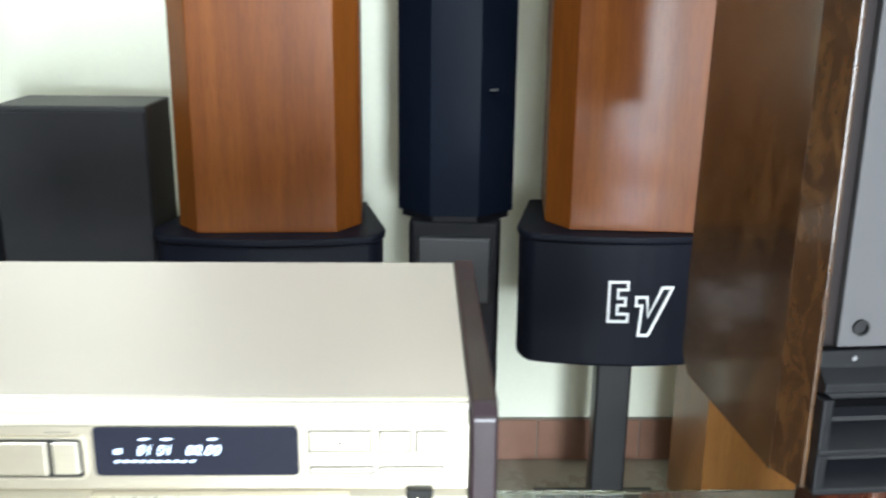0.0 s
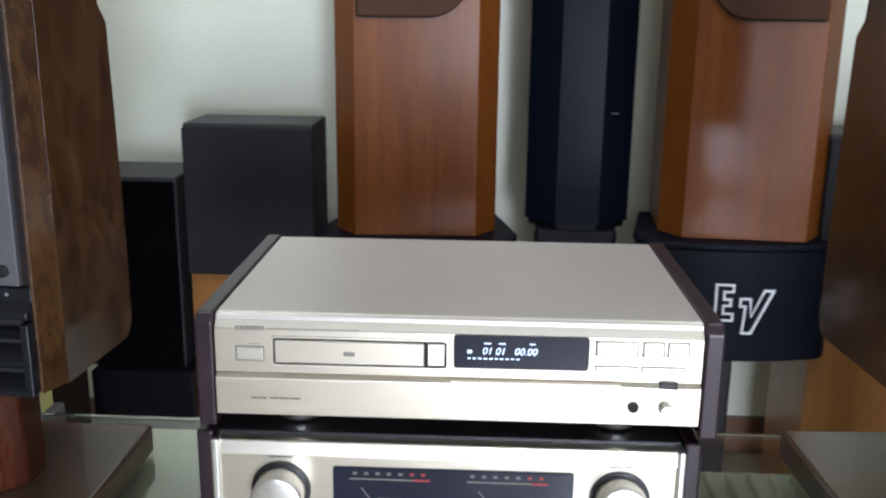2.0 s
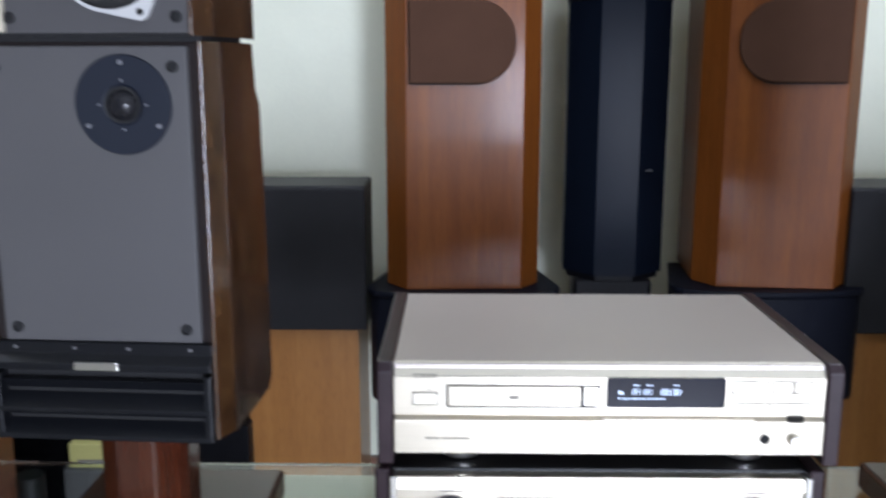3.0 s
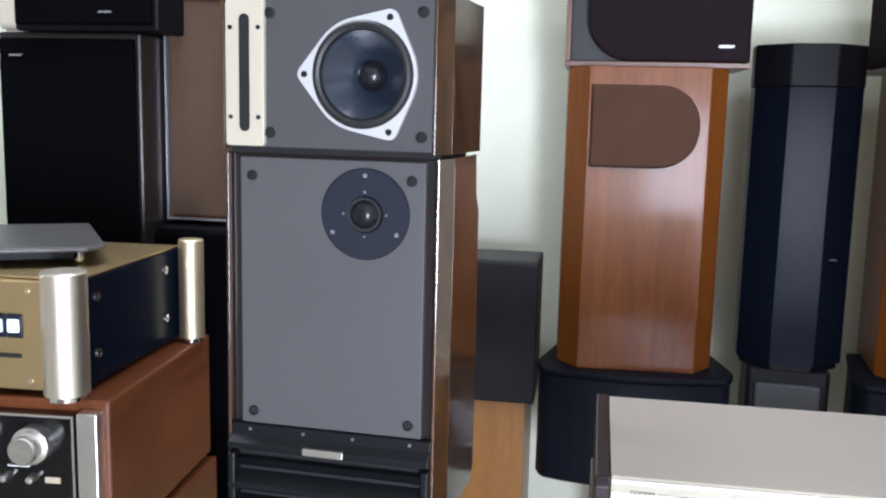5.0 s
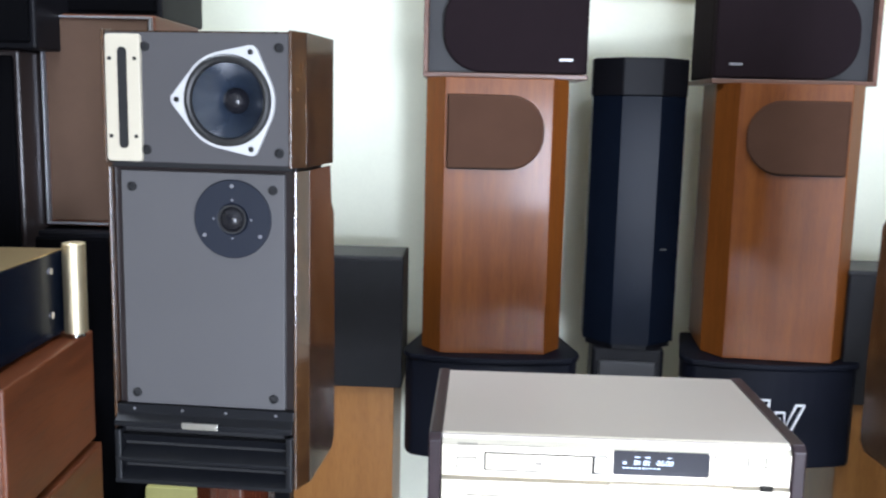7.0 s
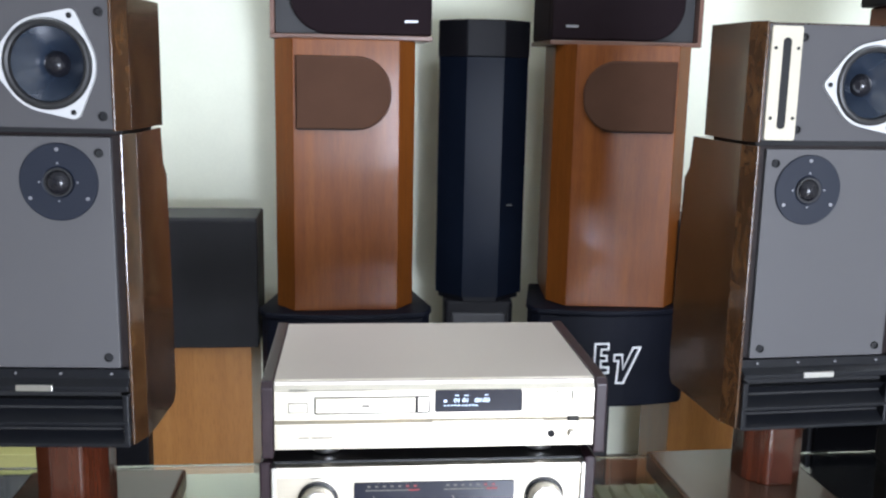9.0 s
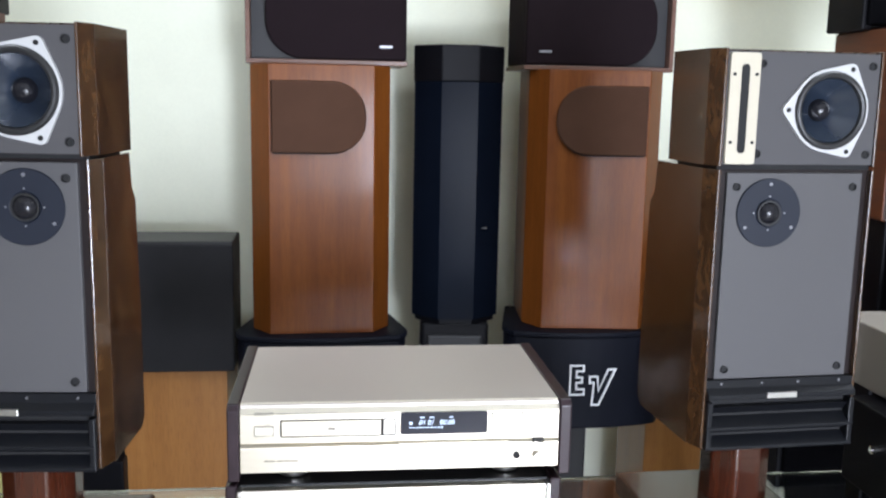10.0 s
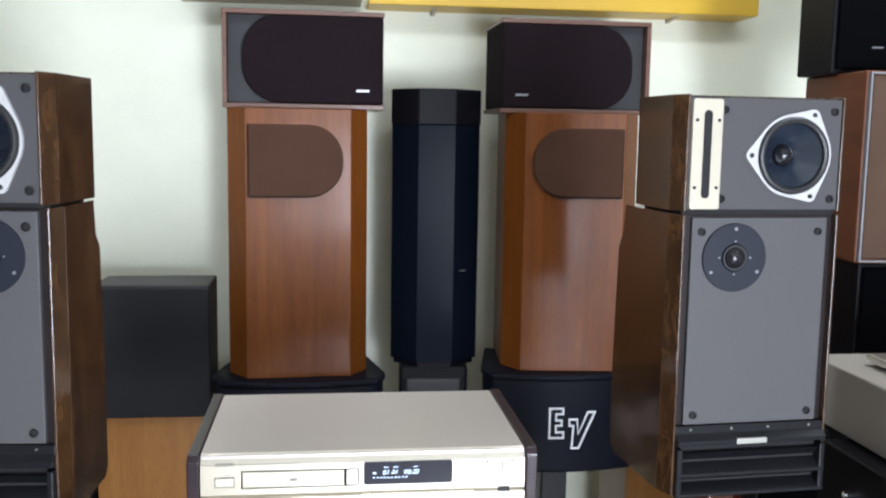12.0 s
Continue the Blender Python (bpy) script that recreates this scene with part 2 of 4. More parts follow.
def bm_turn(profile, steps=40, axis="y", at=(0, 0, 0), caps=True):
    """A profile of (radius, height) turned about an axis through at."""
    put = {"y": lambda c, s, r, h: (r * c, h, r * s), "z": lambda c, s, r, h: (r * c, r * s, h), "x": lambda c, s, r, h: (h, r * c, r * s)}[axis]
    bm = bmesh.new()
    def ring(r, h):
        out = []
        for i in range(steps):
            a = 2 * math.pi * i / steps
            out.append(bm.verts.new(Vector(put(math.cos(a), math.sin(a), max(r, 1e-5), h)) + Vector(at)))
        return out

    rings = [ring(r, h) for r, h in profile]
    for a, b in zip(rings, rings[1:]):
        for i in range(steps):
            bm.faces.new((a[i], a[(i + 1) % steps], b[(i + 1) % steps], b[i])).smooth = True
    if caps:
        bm.faces.new(rings[0]), bm.faces.new(rings[-1])
    ways = [math.atan2(h1 - h0, r1 - r0) for (r0, h0), (r1, h1) in zip(profile, profile[1:])]
    for k, row in enumerate(rings):
        sharp = k in (0, len(rings) - 1) or abs((ways[k] - ways[k - 1] + math.pi) % (2 * math.pi) - math.pi) > 0.55
        for i in range(steps if sharp else 0):
            e = bm.edges.get((row[i], row[(i + 1) % steps]))
            if e:
                e.smooth = False
    bmesh.ops.recalc_face_normals(bm, faces=bm.faces)
    return bm


def bm_pierced(x0, x1, z0, z1, cx, cz, r, y0, y1, k=48):
    """A flat board between y0 and y1 with a round hole."""
    angles = sorted([2 * math.pi * i / k for i in range(k)] + [math.atan2(z - cz, x - cx) % (2 * math.pi) for x in (x0, x1) for z in (z0, z1)])
    bm = bmesh.new()
    rows = []
    for y in (y0, y1):
        ins, outs = [], []
        for a in angles:
            c, s = math.cos(a), math.sin(a)
            t = min(((x1 if c > 0 else x0) - cx) / c if abs(c) > 1e-9 else 9, ((z1 if s > 0 else z0) - cz) / s if abs(s) > 1e-9 else 9)
            ins.append(bm.verts.new((cx + r * c, y, cz + r * s)))
            outs.append(bm.verts.new((cx + t * c, y, cz + t * s)))
        rows.append((ins, outs))
    (ia, oa), (ib, ob) = rows
    n = len(angles)
    for i in range(n):
        j = (i + 1) % n
        for q in ((ia[i], ia[j], oa[j], oa[i]), (ib[i], ib[j], ob[j], ob[i]), (ia[i], ia[j], ib[j], ib[i]), (oa[i], oa[j], ob[j], ob[i])):
            bm.faces.new(q)
    bmesh.ops.recalc_face_normals(bm, faces=bm.faces)
    return bm


def rounded(x0, x1, z0, z1, radii, k=8):
    """Outline of a rectangle with corner radii (bottom-left, bottom-right, top-right, top-left)."""
    out = []
    for (cx, cz, sx, sz, a0), r in zip(((x0, z0, 1, 1, 180), (x1, z0, -1, 1, 270), (x1, z1, -1, -1, 0), (x0, z1, 1, -1, 90)), radii):
        if r <= 0:
            out.append((cx, cz))
            continue
        for i in range(k + 1):
            a = radians(a0 + 90 * i / k)
            out.append((cx + sx * r + r * math.cos(a), cz + sz * r + r * math.sin(a)))
    return out


def part(name, bm, material, parent=None, label="", smooth=False):
    me = bpy.data.meshes.new(name)
    if smooth:
        for f in bm.faces:
            f.smooth = True
    bm.to_mesh(me)
    bm.free()
    me.materials.append(M[material])
    ob = new(name, me)
    if parent:
        ob.parent = parent
    return tagged(ob, label) if label else ob


def thing(name, m, label, category, group=""):
    ob = new(name)
    ob.empty_display_size = 0.05
    ob.matrix_basis = m
    return tagged(ob, label, category, group)


def lettering(name, body, size, m, material, parent, label=""):
    cu = bpy.data.curves.new(name, "FONT")
    cu.body, cu.size, cu.extrude, cu.shear = body, size, 0.0002, 0.22
    tmp = new(name + "_curve", cu)
    me = bpy.data.meshes.new_from_object(tmp)
    bpy.data.objects.remove(tmp)
    me.name = name
    me.transform(m)
    me.materials.clear()
    me.materials.append(M[material])
    ob = new(name, me)
    ob.parent = parent
    return tagged(ob, label) if label else ob


def ring_outline(pts, width, y0, y1, bm=None):
    """A closed line of the given width, standing in the xz plane between y0 and y1."""
    bm = bm or bmesh.new()
    k = len(pts)
    P = [Vector(p) for p in pts]
    inner, outer = [], []
    for i in range(k):
        a, b, c = P[i - 1], P[i], P[(i + 1) % k]
        d1, d2 = (b - a).normalized(), (c - b).normalized()
        n1, n2 = Vector((-d1.y, d1.x)), Vector((-d2.y, d2.x))
        q = (n1 + n2)
        q = q / max(0.35, q.length_squared / 2)
        inner.append(b + q * width / 2)
        outer.append(b - q * width / 2)
    for i in range(k):
        j = (i + 1) % k
        quad = [inner[i], inner[j], outer[j], outer[i]]
        f = [bm.verts.new((p.x, y0, p.y)) for p in quad]
        g = [bm.verts.new((p.x, y1, p.y)) for p in quad]
        bm.faces.new(f), bm.faces.new(g)
        for a in range(4):
            bm.faces.new((f[a], f[(a + 1) % 4], g[(a + 1) % 4], g[a]))
    bmesh.ops.recalc_face_normals(bm, faces=bm.faces)
    return bm


# ---- the room ----
XL, XR, YB, YF, ZC = -2.3, 2.6, -3.1, 2.42, 2.7
structure = lambda name, bm, material, label, cat: tagged(part(name, bm, material), label, cat, kind="structure")
structure("floor", bm_box(XL, XR, YB, YF, -0.12, -0.004), "grout", "grey grout bed of the shop floor", "floor")
structure("ceiling", bm_box(XL - 0.15, XR + 0.15, YB - 0.15, YF + 0.15, ZC, ZC + 0.12), "ceiling", "plain off-white painted ceiling", "ceiling")
structure("wall_north", bm_box(XL, XR, YF, YF + 0.15, 0, ZC), "wall", "pale greenish-white painted wall behind the loudspeakers", "wall")
structure("wall_west", bm_box(XL - 0.15, XL, YB - 0.15, YF + 0.15, 0, ZC), "sidewall", "side wall in a colour darkened to cut bounced light", "wall")
structure("wall_east", bm_box(XR, XR + 0.15, YB - 0.15, YF + 0.15, 0, ZC), "sidewall", "side wall in a colour darkened to cut bounced light", "wall")
back = bmesh.new()
bm_box(XL, 0.2, YB - 0.15, YB, 0, ZC, bm=back), bm_box(1.45, XR, YB - 0.15, YB, 0, ZC, bm=back)
bm_box(0.2, 1.45, YB - 0.15, YB, 0, 0.24, bm=back), bm_box(0.2, 1.45, YB - 0.15, YB, 1.66, ZC, bm=back)
structure("wall_south", back, "sidewall", "unseen back wall, darkened to cut bounced light, with a wide shop window", "wall")
win = thing("window_1", pose(0, YB - 0.08, 0), "wide shop window in a white frame", "window")
win["kind"] = "structure"
for x0, x1, z0, z1 in ((0.2, 0.24, 0.24, 1.66), (1.41, 1.45, 0.24, 1.66), (0.24, 1.41, 0.24, 0.28), (0.24, 1.41, 1.62, 1.66), (0.70, 0.74, 0.28, 1.62), (1.30, 1.33, 0.28, 1.62)):
    part("window_frame", bm_box(x0, x1, -0.03, 0.03, z0, z1, 0.004), "white", win)
for x0, x1 in ((0.24, 0.70), (0.74, 1.30), (1.33, 1.41)):
    pane = part("pane", bm_box(x0, x1, -0.003, 0.003, 0.28, 1.62), "clear", win)
    pane.visible_shadow = False
skirting = structure("baseboard", bm_box(XL, XR, YF - 0.010, YF, 0, 0.132), "grout", "reddish-brown tiled skirting along the wall", "skirting")
# Unseen batten fixtures, added above the overhead lamps
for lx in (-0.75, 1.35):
    fit = thing("added_ceiling_fixture", pose(lx, 0.78, ZC), "unseen white batten added under the ceiling for the overhead lamps", "ceiling light", "ceiling lights")
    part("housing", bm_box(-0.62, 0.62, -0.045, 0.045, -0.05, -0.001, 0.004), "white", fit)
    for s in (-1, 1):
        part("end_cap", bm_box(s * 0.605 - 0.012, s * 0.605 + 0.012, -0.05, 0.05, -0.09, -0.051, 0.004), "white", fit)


# ---- loudspeakers on wooden stands, on the glass table ----
def monitor(m, side, deep, label, turn=0.0, ahead=0.0):
    """Two-piece loudspeaker, front face at y = 0 with its foot at z = 0; side -1 mirrors the tweeter; deep: lower box
    depth, turn and ahead: skew of the upper box on the lower one, all set to fit the camera's view.
    """
    sp = thing("loudspeaker", m, label, "loudspeaker", "pair of walnut loudspeakers")
    w, zt, z1, z2 = 0.139, 0.439, 0.444, 0.617
    ck = 0.014
    # lower box: cheeks with a slanted back below the joint
    prof = [(0.0, 0.012), (0.012, 0.0), (deep - 0.015, 0.0), (deep, 0.015), (deep, 0.15), (deep - 0.009, 0.366), (deep - 0.026, 0.385), (deep - 0.034, zt), (0.0, zt)]
    part("lower_cabinet", bm_prism([(y + 0.001, z) for y, z in prof], -w + ck, w - ck, "x", 0.002), "frame", sp)
    for s in (-1, 1):
        xs = sorted((s * (w - ck), s * w))
        edge = [(s * (w - ck), -0.010), (s * (w - 0.0105), -0.010), (s * w, 0.022), (s * (w - ck), 0.022)]
        part("side_cheek", bm_prism([(max(y, 0.0221), z) for y, z in prof if y > 0.01 or z > 0.2], xs[0], xs[1], "x"), "burl", sp, "glossy burr walnut side panel")
        part("front_edge", bm_prism(edge, 0.001, zt, "z", 0.0010, 2), "burl", sp, "bevelled walnut front edge")
        part("upper_cheek", bm_box(xs[0], xs[1], 0.0221, 0.150, z1, z2 + 0.001), "burl", sp, "glossy burr walnut side panel")
        part("upper_edge", bm_prism(edge, z1, z2 + 0.001, "z", 0.0010, 2), "burl", sp, "bevelled walnut front edge")
    part("baffle", bm_box(-0.1120, 0.1120, -0.006, 0.004, 0.1125, 0.4345, 0.0015), "panel", sp, "grey painted front panel")
    # upper box, hollow behind the driver
    mx, mz = 0.0445, z1 + 0.0850
    part("upper_cabinet", bm_box(-w + ck, w - ck, 0.06, 0.150, z1, z2, 0.002), "burl", sp)
    part("upper_top", bm_box(-w + ck, w - ck, 0.003, 0.0605, z2 - 0.008, z2 - 0.0003), "burl", sp)
    part("upper_floor", bm_box(-w + ck, w - ck, 0.003, 0.0605, z1, z1 + 0.008), "dark", sp)
    part("upper_baffle", bm_pierced(-w + ck + 0.001, w - ck - 0.001, z1 + 0.003, z2 - 0.003, mx, mz, 0.0565, -0.007, 0.003), "baffle", sp, "grey painted front panel")
    part("joint_strip", bm_box(-w + 0.012, w - 0.012, 0.002, 0.14, zt - 0.001, z1 + 0.001), "dark", sp)
    # slot plate
    cx = -0.0980
    slot = part("slot_plate", bm_prism(rounded(cx - 0.0240, cx + 0.0240, z1 + 0.0035, z2 - 0.0055, (0.004,) * 4, 4), -0.013, -0.006, "y", 0.001), "cream", sp, "cream plate with a tall vent slot")
    part("slot", bm_prism(rounded(cx - 0.0064, cx + 0.0064, z1 + 0.020, z2 - 0.022, (0.0063,) * 4, 6), -0.0138, -0.012, "y"), "dark", slot)
    for dx in (-0.0175, 0.0175):
        for z in (z1 + 0.036, z2 - 0.037):
            part("screw", bm_turn([(0.0026, -0.0142), (0.0026, -0.012)], 12, at=(cx + dx, 0, z)), "blackmetal", slot)
    # midrange: rounded three-cornered cast frame
    discs = [(0.0, 0.0, 0.0625)] + [(0.0672 * math.cos(radians(a)), 0.0672 * math.sin(radians(a)), 0.0102) for a in (180, 63, -63)]
    out = []
    for i in range(120):
        a = 2 * math.pi * i / 120
        px, pz, pr = max(discs, key=lambda d: d[0] * math.cos(a) + d[1] * math.sin(a) + d[2])
        p = (mx + px + pr * math.cos(a), mz + pz + pr * math.sin(a))
        if not out or math.dist(p, out[-1]) > 0.0008:
            out.append(p)
    rim = bmesh.new()
    loops = []
    for y in (-0.012, -0.006):
        loops.append(([rim.verts.new((x, y, z)) for x, z in out], [rim.verts.new((mx + 0.0570 * math.cos(math.atan2(z - mz, x - mx)), y, mz + 0.0570 * math.sin(math.atan2(z - mz, x - mx)))) for x, z in out]))
    (oa, ia), (ob2, ib) = loops
    for i in range(len(out)):
        j = (i + 1) % len(out)
        for q in ((oa[i], oa[j], ia[j], ia[i]), (ob2[i], ob2[j], ib[j], ib[i]), (oa[i], oa[j], ob2[j], ob2[i]), (ia[i], ia[j], ib[j], ib[i])):
            rim.faces.new(q)
    bmesh.ops.recalc_face_normals(rim, faces=rim.faces)
    drv = part("midrange_driver", rim, "white", sp, "midrange driver in a white cast frame")
    part("surround", bm_turn([(0.0588, -0.0115), (0.0588, -0.0135), (0.0562, -0.0165), (0.0530, -0.0172), (0.0498, -0.0160), (0.0478, -0.0115), (0.0472, -0.006)], 48, at=(mx, 0, mz), caps=False), "rubber", drv)
    part("cone", bm_turn([(0.0481, -0.0118), (0.042, -0.004), (0.032, 0.006), (0.024, 0.0145), (0.016, 0.0215), (0.0, 0.0222)], 56, at=(mx, 0, mz), caps=False), "cone", drv)
    part("dust_cap", bm_turn([(0.0175, 0.0215), (0.0165, 0.0145), (0.0125, 0.0085), (0.007, 0.0052), (0.0, 0.0042)], 36, at=(mx, 0, mz)), "dome", drv)
    for a in (180, 63, -63):
        part("screw", bm_turn([(0.0036, -0.0135), (0.0036, -0.011)], 12, at=(mx + 0.0690 * math.cos(radians(a)), 0, mz + 0.0690 * math.sin(radians(a)))), "blackmetal", drv)
    # tweeter
    tx, tz = side * 0.042, 0.3735
    tw = part("tweeter", bm_turn([(0.0525, -0.005), (0.0525, -0.0085), (0.0515, -0.0095), (0.022, -0.0095), (0.019, -0.0075), (0.0, -0.0075)], 56, at=(tx, 0, tz)), "tweeter", sp, "dome tweeter on a blue-grey round plate")
    part("dome", bm_turn([(0.0165, -0.007), (0.0155, -0.0125), (0.011, -0.0175), (0.005, -0.0198), (0.0, -0.0202)], 36, at=(tx, 0, tz)), "dome", tw)
    part("dome_ring", bm_turn([(0.0195, -0.009), (0.0195, -0.0112), (0.0165, -0.0112), (0.0165, -0.009)], 36, at=(tx, 0, tz)), "rubber", tw)
    for i in range(3):
        a = radians(90 + 120 * i)
        part("screw", bm_turn([(0.0026, -0.0105), (0.0026, -0.009)], 10, at=(tx + 0.044 * math.cos(a), 0, tz + 0.044 * math.sin(a))), "screwgrey", tw)
    for i in range(4):
        a = radians(90 * i)
        part("pin", bm_turn([(0.0015, -0.0102), (0.0015, -0.009)], 8, at=(tx + 0.0255 * math.cos(a), 0, tz + 0.0255 * math.sin(a))), "screwgrey", tw)
    # grille sockets
    for x in (-0.0965, 0.0965):
        for z in (0.128, 0.413):
            part("grille_socket", bm_turn([(0.0062, -0.0055), (0.0062, -0.0085), (0.0045, -0.009), (0.004, -0.0065), (0.0, -0.0065)], 16, at=(x, 0, z)), "dark", sp)
    for x in (-0.069, 0.112):
        for z in (z1 + 0.019, z2 - 0.021):
            part("upper_socket", bm_turn([(0.0062, -0.0065), (0.0062, -0.0095), (0.0045, -0.010), (0.004, -0.0075), (0.0, -0.0075)], 16, at=(x, 0, z)), "dark", sp)
    # foot: badge bar and two slanted vents
    e = w - ck
    vent = part("vent_block", bm_box(-e, e, -0.002, 0.03, 0.003, 0.1115, 0.001), "dark", sp, "blue-black moulded vent with two slanted slots")
    part("badge_bar", bm_prism([(-0.009, 0.1115), (-0.009, 0.099), (-0.021, 0.090), (-0.021, 0.083), (-0.003, 0.077), (0.0, 0.1115)], -e, e, "x", 0.0012), "ventblack", sp)
    for z in (0.034, 0.002):
        part("vent_lip", bm_prism([(-0.0025, z + 0.018), (-0.022, z + 0.004), (-0.022, z - 0.001), (-0.0025, z + 0.002)], -e, e, "x", 0.0012), "ventblack", vent)
        part("vent_ramp", bm_prism([(-0.004, z + 0.036), (-0.016, z + 0.036), (-0.004, z + 0.022)], -e, e, "x", 0.0006), "ventblack", vent)
    for s in (-1, 1):
        part("vent_end", bm_prism([(-0.002, 0.002), (-0.021, 0.002), (-0.021, 0.078), (-0.002, 0.078)], *sorted((s * e, s * (e - 0.009))), "x", 0.002), "ventblack", vent)
    part("badge", bm_box(-0.028, 0.022, -0.0235, -0.018, 0.0838, 0.0930, 0.0008), "silver", sp, "blank silver name badge")
    for x in (-0.1, -0.032, 0.030, 0.1):
        part("screw", bm_turn([(0.0019, -0.0105), (0.0019, -0.008)], 10, at=(x, 0, 0.1055)), "screwgrey", sp)
    for ob in sp.children:
        if ob.name.split(".")[0] in ("upper_cheek", "upper_edge", "upper_cabinet", "upper_top", "upper_floor", "upper_baffle", "slot_plate", "midrange_driver", "upper_socket"):
            ob.matrix_basis = pose(0, -ahead, 0, 0, 0, turn)
    return sp


def stand(m, px, py, label):
    """Low stand: a thick base plate on the glass and a bundle of rosewood pillars."""
    st = thing("speaker_stand", m, label, "speaker stand", "pair of stands")
    part("base_plate", bm_box(-0.125, 0.125, -0.15, 0.15, 0.0, 0.038, 0.006, 3), "plank", st, "dark wooden base plate with eased edges")
    h = m.translation.z
    eight = [(px + 0.056 * math.cos(radians(22.5 + 45 * i)), py + 0.056 * math.sin(radians(22.5 + 45 * i))) for i in range(8)]
    part("pillar", bm_prism(eight, 0.038, stand_top - h, "z", 0.003), "rosewood", st, "polished eight-sided rosewood pillar")
    return st


GLASS = 0.820
stand_top = 0.987
stand(pose(-0.299, 0.585, GLASS, 0, 0, 0), -0.008, 0.008, "dark wood speaker stand with rosewood pillar on the glass table")
monitor(pose(-0.332, 0.541, 0.988, 0, 0, -3.5), 1, 0.180, "grey-fronted loudspeaker with burr walnut sides, grille taken off", -3.0, 0.014)
stand_top = 0.979
stand(pose(0.754, 0.625, GLASS, 0, 0, 2), 0.046, 0.043, "dark wood speaker stand with rosewood pillar on the glass table")
monitor(pose(0.821, 0.583, 0.980, 0, 0, 4), -1, 0.225, "grey-fronted loudspeaker with burr walnut sides, tweeter towards the player")

# ---- glass table ----
table = thing("glass_table", pose(0, 0, 0), "green-tinted glass table with dark metal legs", "table")
part("glass_top", bm_box(-0.62, 1.30, 0.34, 0.838, GLASS - 0.012, GLASS, 0.002), "glass", table, "thick greenish glass top")
part("glass_shelf", bm_box(-0.58, 1.26, 0.36, 0.82, 0.62, 0.63, 0.002), "glass", table, "lower glass shelf")
for x in (-0.56, 1.24):
    for y in (0.38, 0.80):
        part("leg", bm_turn([(0.02, 0.0), (0.02, GLASS - 0.0122)], 20, "z", (x, y, 0)), "blackmetal", table)
part("under_board", bm_box(-0.30, 0.425, 0.36, 0.832, 0.786, 0.7955, 0.001), "pale", table, "pale painted board under the glass")
vented = thing("receiver", pose(0.645, 0.63, 0.63, 0, 0, 0), "pale metal component with a slotted lid on the lower shelf", "hi-fi component")
part("body", bm_box(-0.21, 0.21, -0.17, 0.172, 0.008, 0.142, 0.004), "pale", vented)
for i in range(14):
    part("vent_slat", bm_box(-0.195 + i * 0.028, -0.180 + i * 0.028, -0.15, 0.150, 0.139, 0.154, 0.003), "pale", vented)
for x in (-0.18, 0.18):
    for y in (-0.14, 0.14):
        part("foot", bm_turn([(0.015, 0.0), (0.015, 0.0085)], 16, "z", (x, y, 0)), "rubber", vented)

# ---- compact disc player ----
cd = thing("cd_player", pose(0.2165, 0.445, 0.995), "champagne compact disc player with dark wooden cheeks and lit display", "cd player")
W, H0, H1, D = 0.219, 0.016, 0.110, 0.294
part("chassis", bm_box(-W, W, 0.006, D, H0, H1 - 0.001, 0.001), "goldtop", cd)
part("lid", bm_box(-W, W, 0.0145, D, H1 - 0.002, H1 + 0.0004, 0.0006), "goldtop", cd, "champagne painted metal lid")
part("upper_fascia", bm_prism([(0.0, 0.056), (0.0, H1 - 0.0122), (0.014, H1 - 0.0122), (0.014, 0.056)], -W, W, "x", 0.0006), "gold", cd, "brushed champagne front panel")
# Lighter metal than the fascia paints in the bevel's highlight
part("bevel_highlight", bm_prism([(0.0, H1 - 0.012), (0.0115, H1 + 0.0004), (0.0142, H1 + 0.0004), (0.0142, H1 - 0.012)], -W, W, "x", 0.0006), "goldbright", cd, "bevelled top edge, lightened to stand in for its highlight")
part("lower_fascia", bm_prism([(-0.004, H0), (-0.004, 0.052), (0.001, 0.056), (0.02, 0.056), (0.02, H0)], -W, W, "x", 0.001), "gold", cd, "brushed champagne lower front panel")
for s in (-1, 1):
    xs = sorted((s * (W + 0.0008), s * (W + 0.017)))
    part("side_cheek", bm_prism([(-0.004, 0.004), (-0.004, H1 - 0.006), (0.004, H1 + 0.002), (D + 0.004, H1 + 0.002), (D + 0.004, 0.004)], xs[0], xs[1], "x", 0.002), "rose", cd, "dark rosewood side cheek")
for x in (-0.15, 0.15):
    for y in (0.04, 0.22):
        part("foot", bm_turn([(0.020, 0.0), (0.021, 0.002), (0.021, 0.013), (0.018, H0)], 24, "z", (x, y, 0)), "knob", cd)
fx = lambda x: (x - 0.215) * 1.014
fz = lambda z: z - 0.995


def on_front(name, x0, x1, z0, z1, y0, y1, material, parent, r=0.0008, label=""):
    if "button" in name and "mark" not in name:
        gap = 0.0009
        # Dark plate round the button, painting the shade of its gap
        part("button_gap_shade", bm_box(fx(x0) - gap, fx(x1) + gap, -0.0006, 0.0015, fz(z0) - gap, fz(z1) + gap), "ink", cd)
    return part(name, bm_box(fx(x0), fx(x1), y0, y1, fz(z0), fz(z1), r), material, parent, label)


disp = part("display", bm_prism(rounded(fx(0.2125), fx(0.3315), fz(1.061), fz(1.0925), (0.003,) * 4, 4), -0.0015, 0.002, "y"), "smoke", cd, "dark display window")
lettering("digits", "01 01   00.00", 0.0092, pose(fx(0.2372), -0.0018, fz(1.0748), 90), "digits", disp, "lit bluish digits")
for i in range(10):
    on_front("level_mark", 0.2245 + i * 0.0048, 0.2275 + i * 0.0048, 1.0700, 1.0712, -0.0019, -0.0012, "digits", disp, 0)
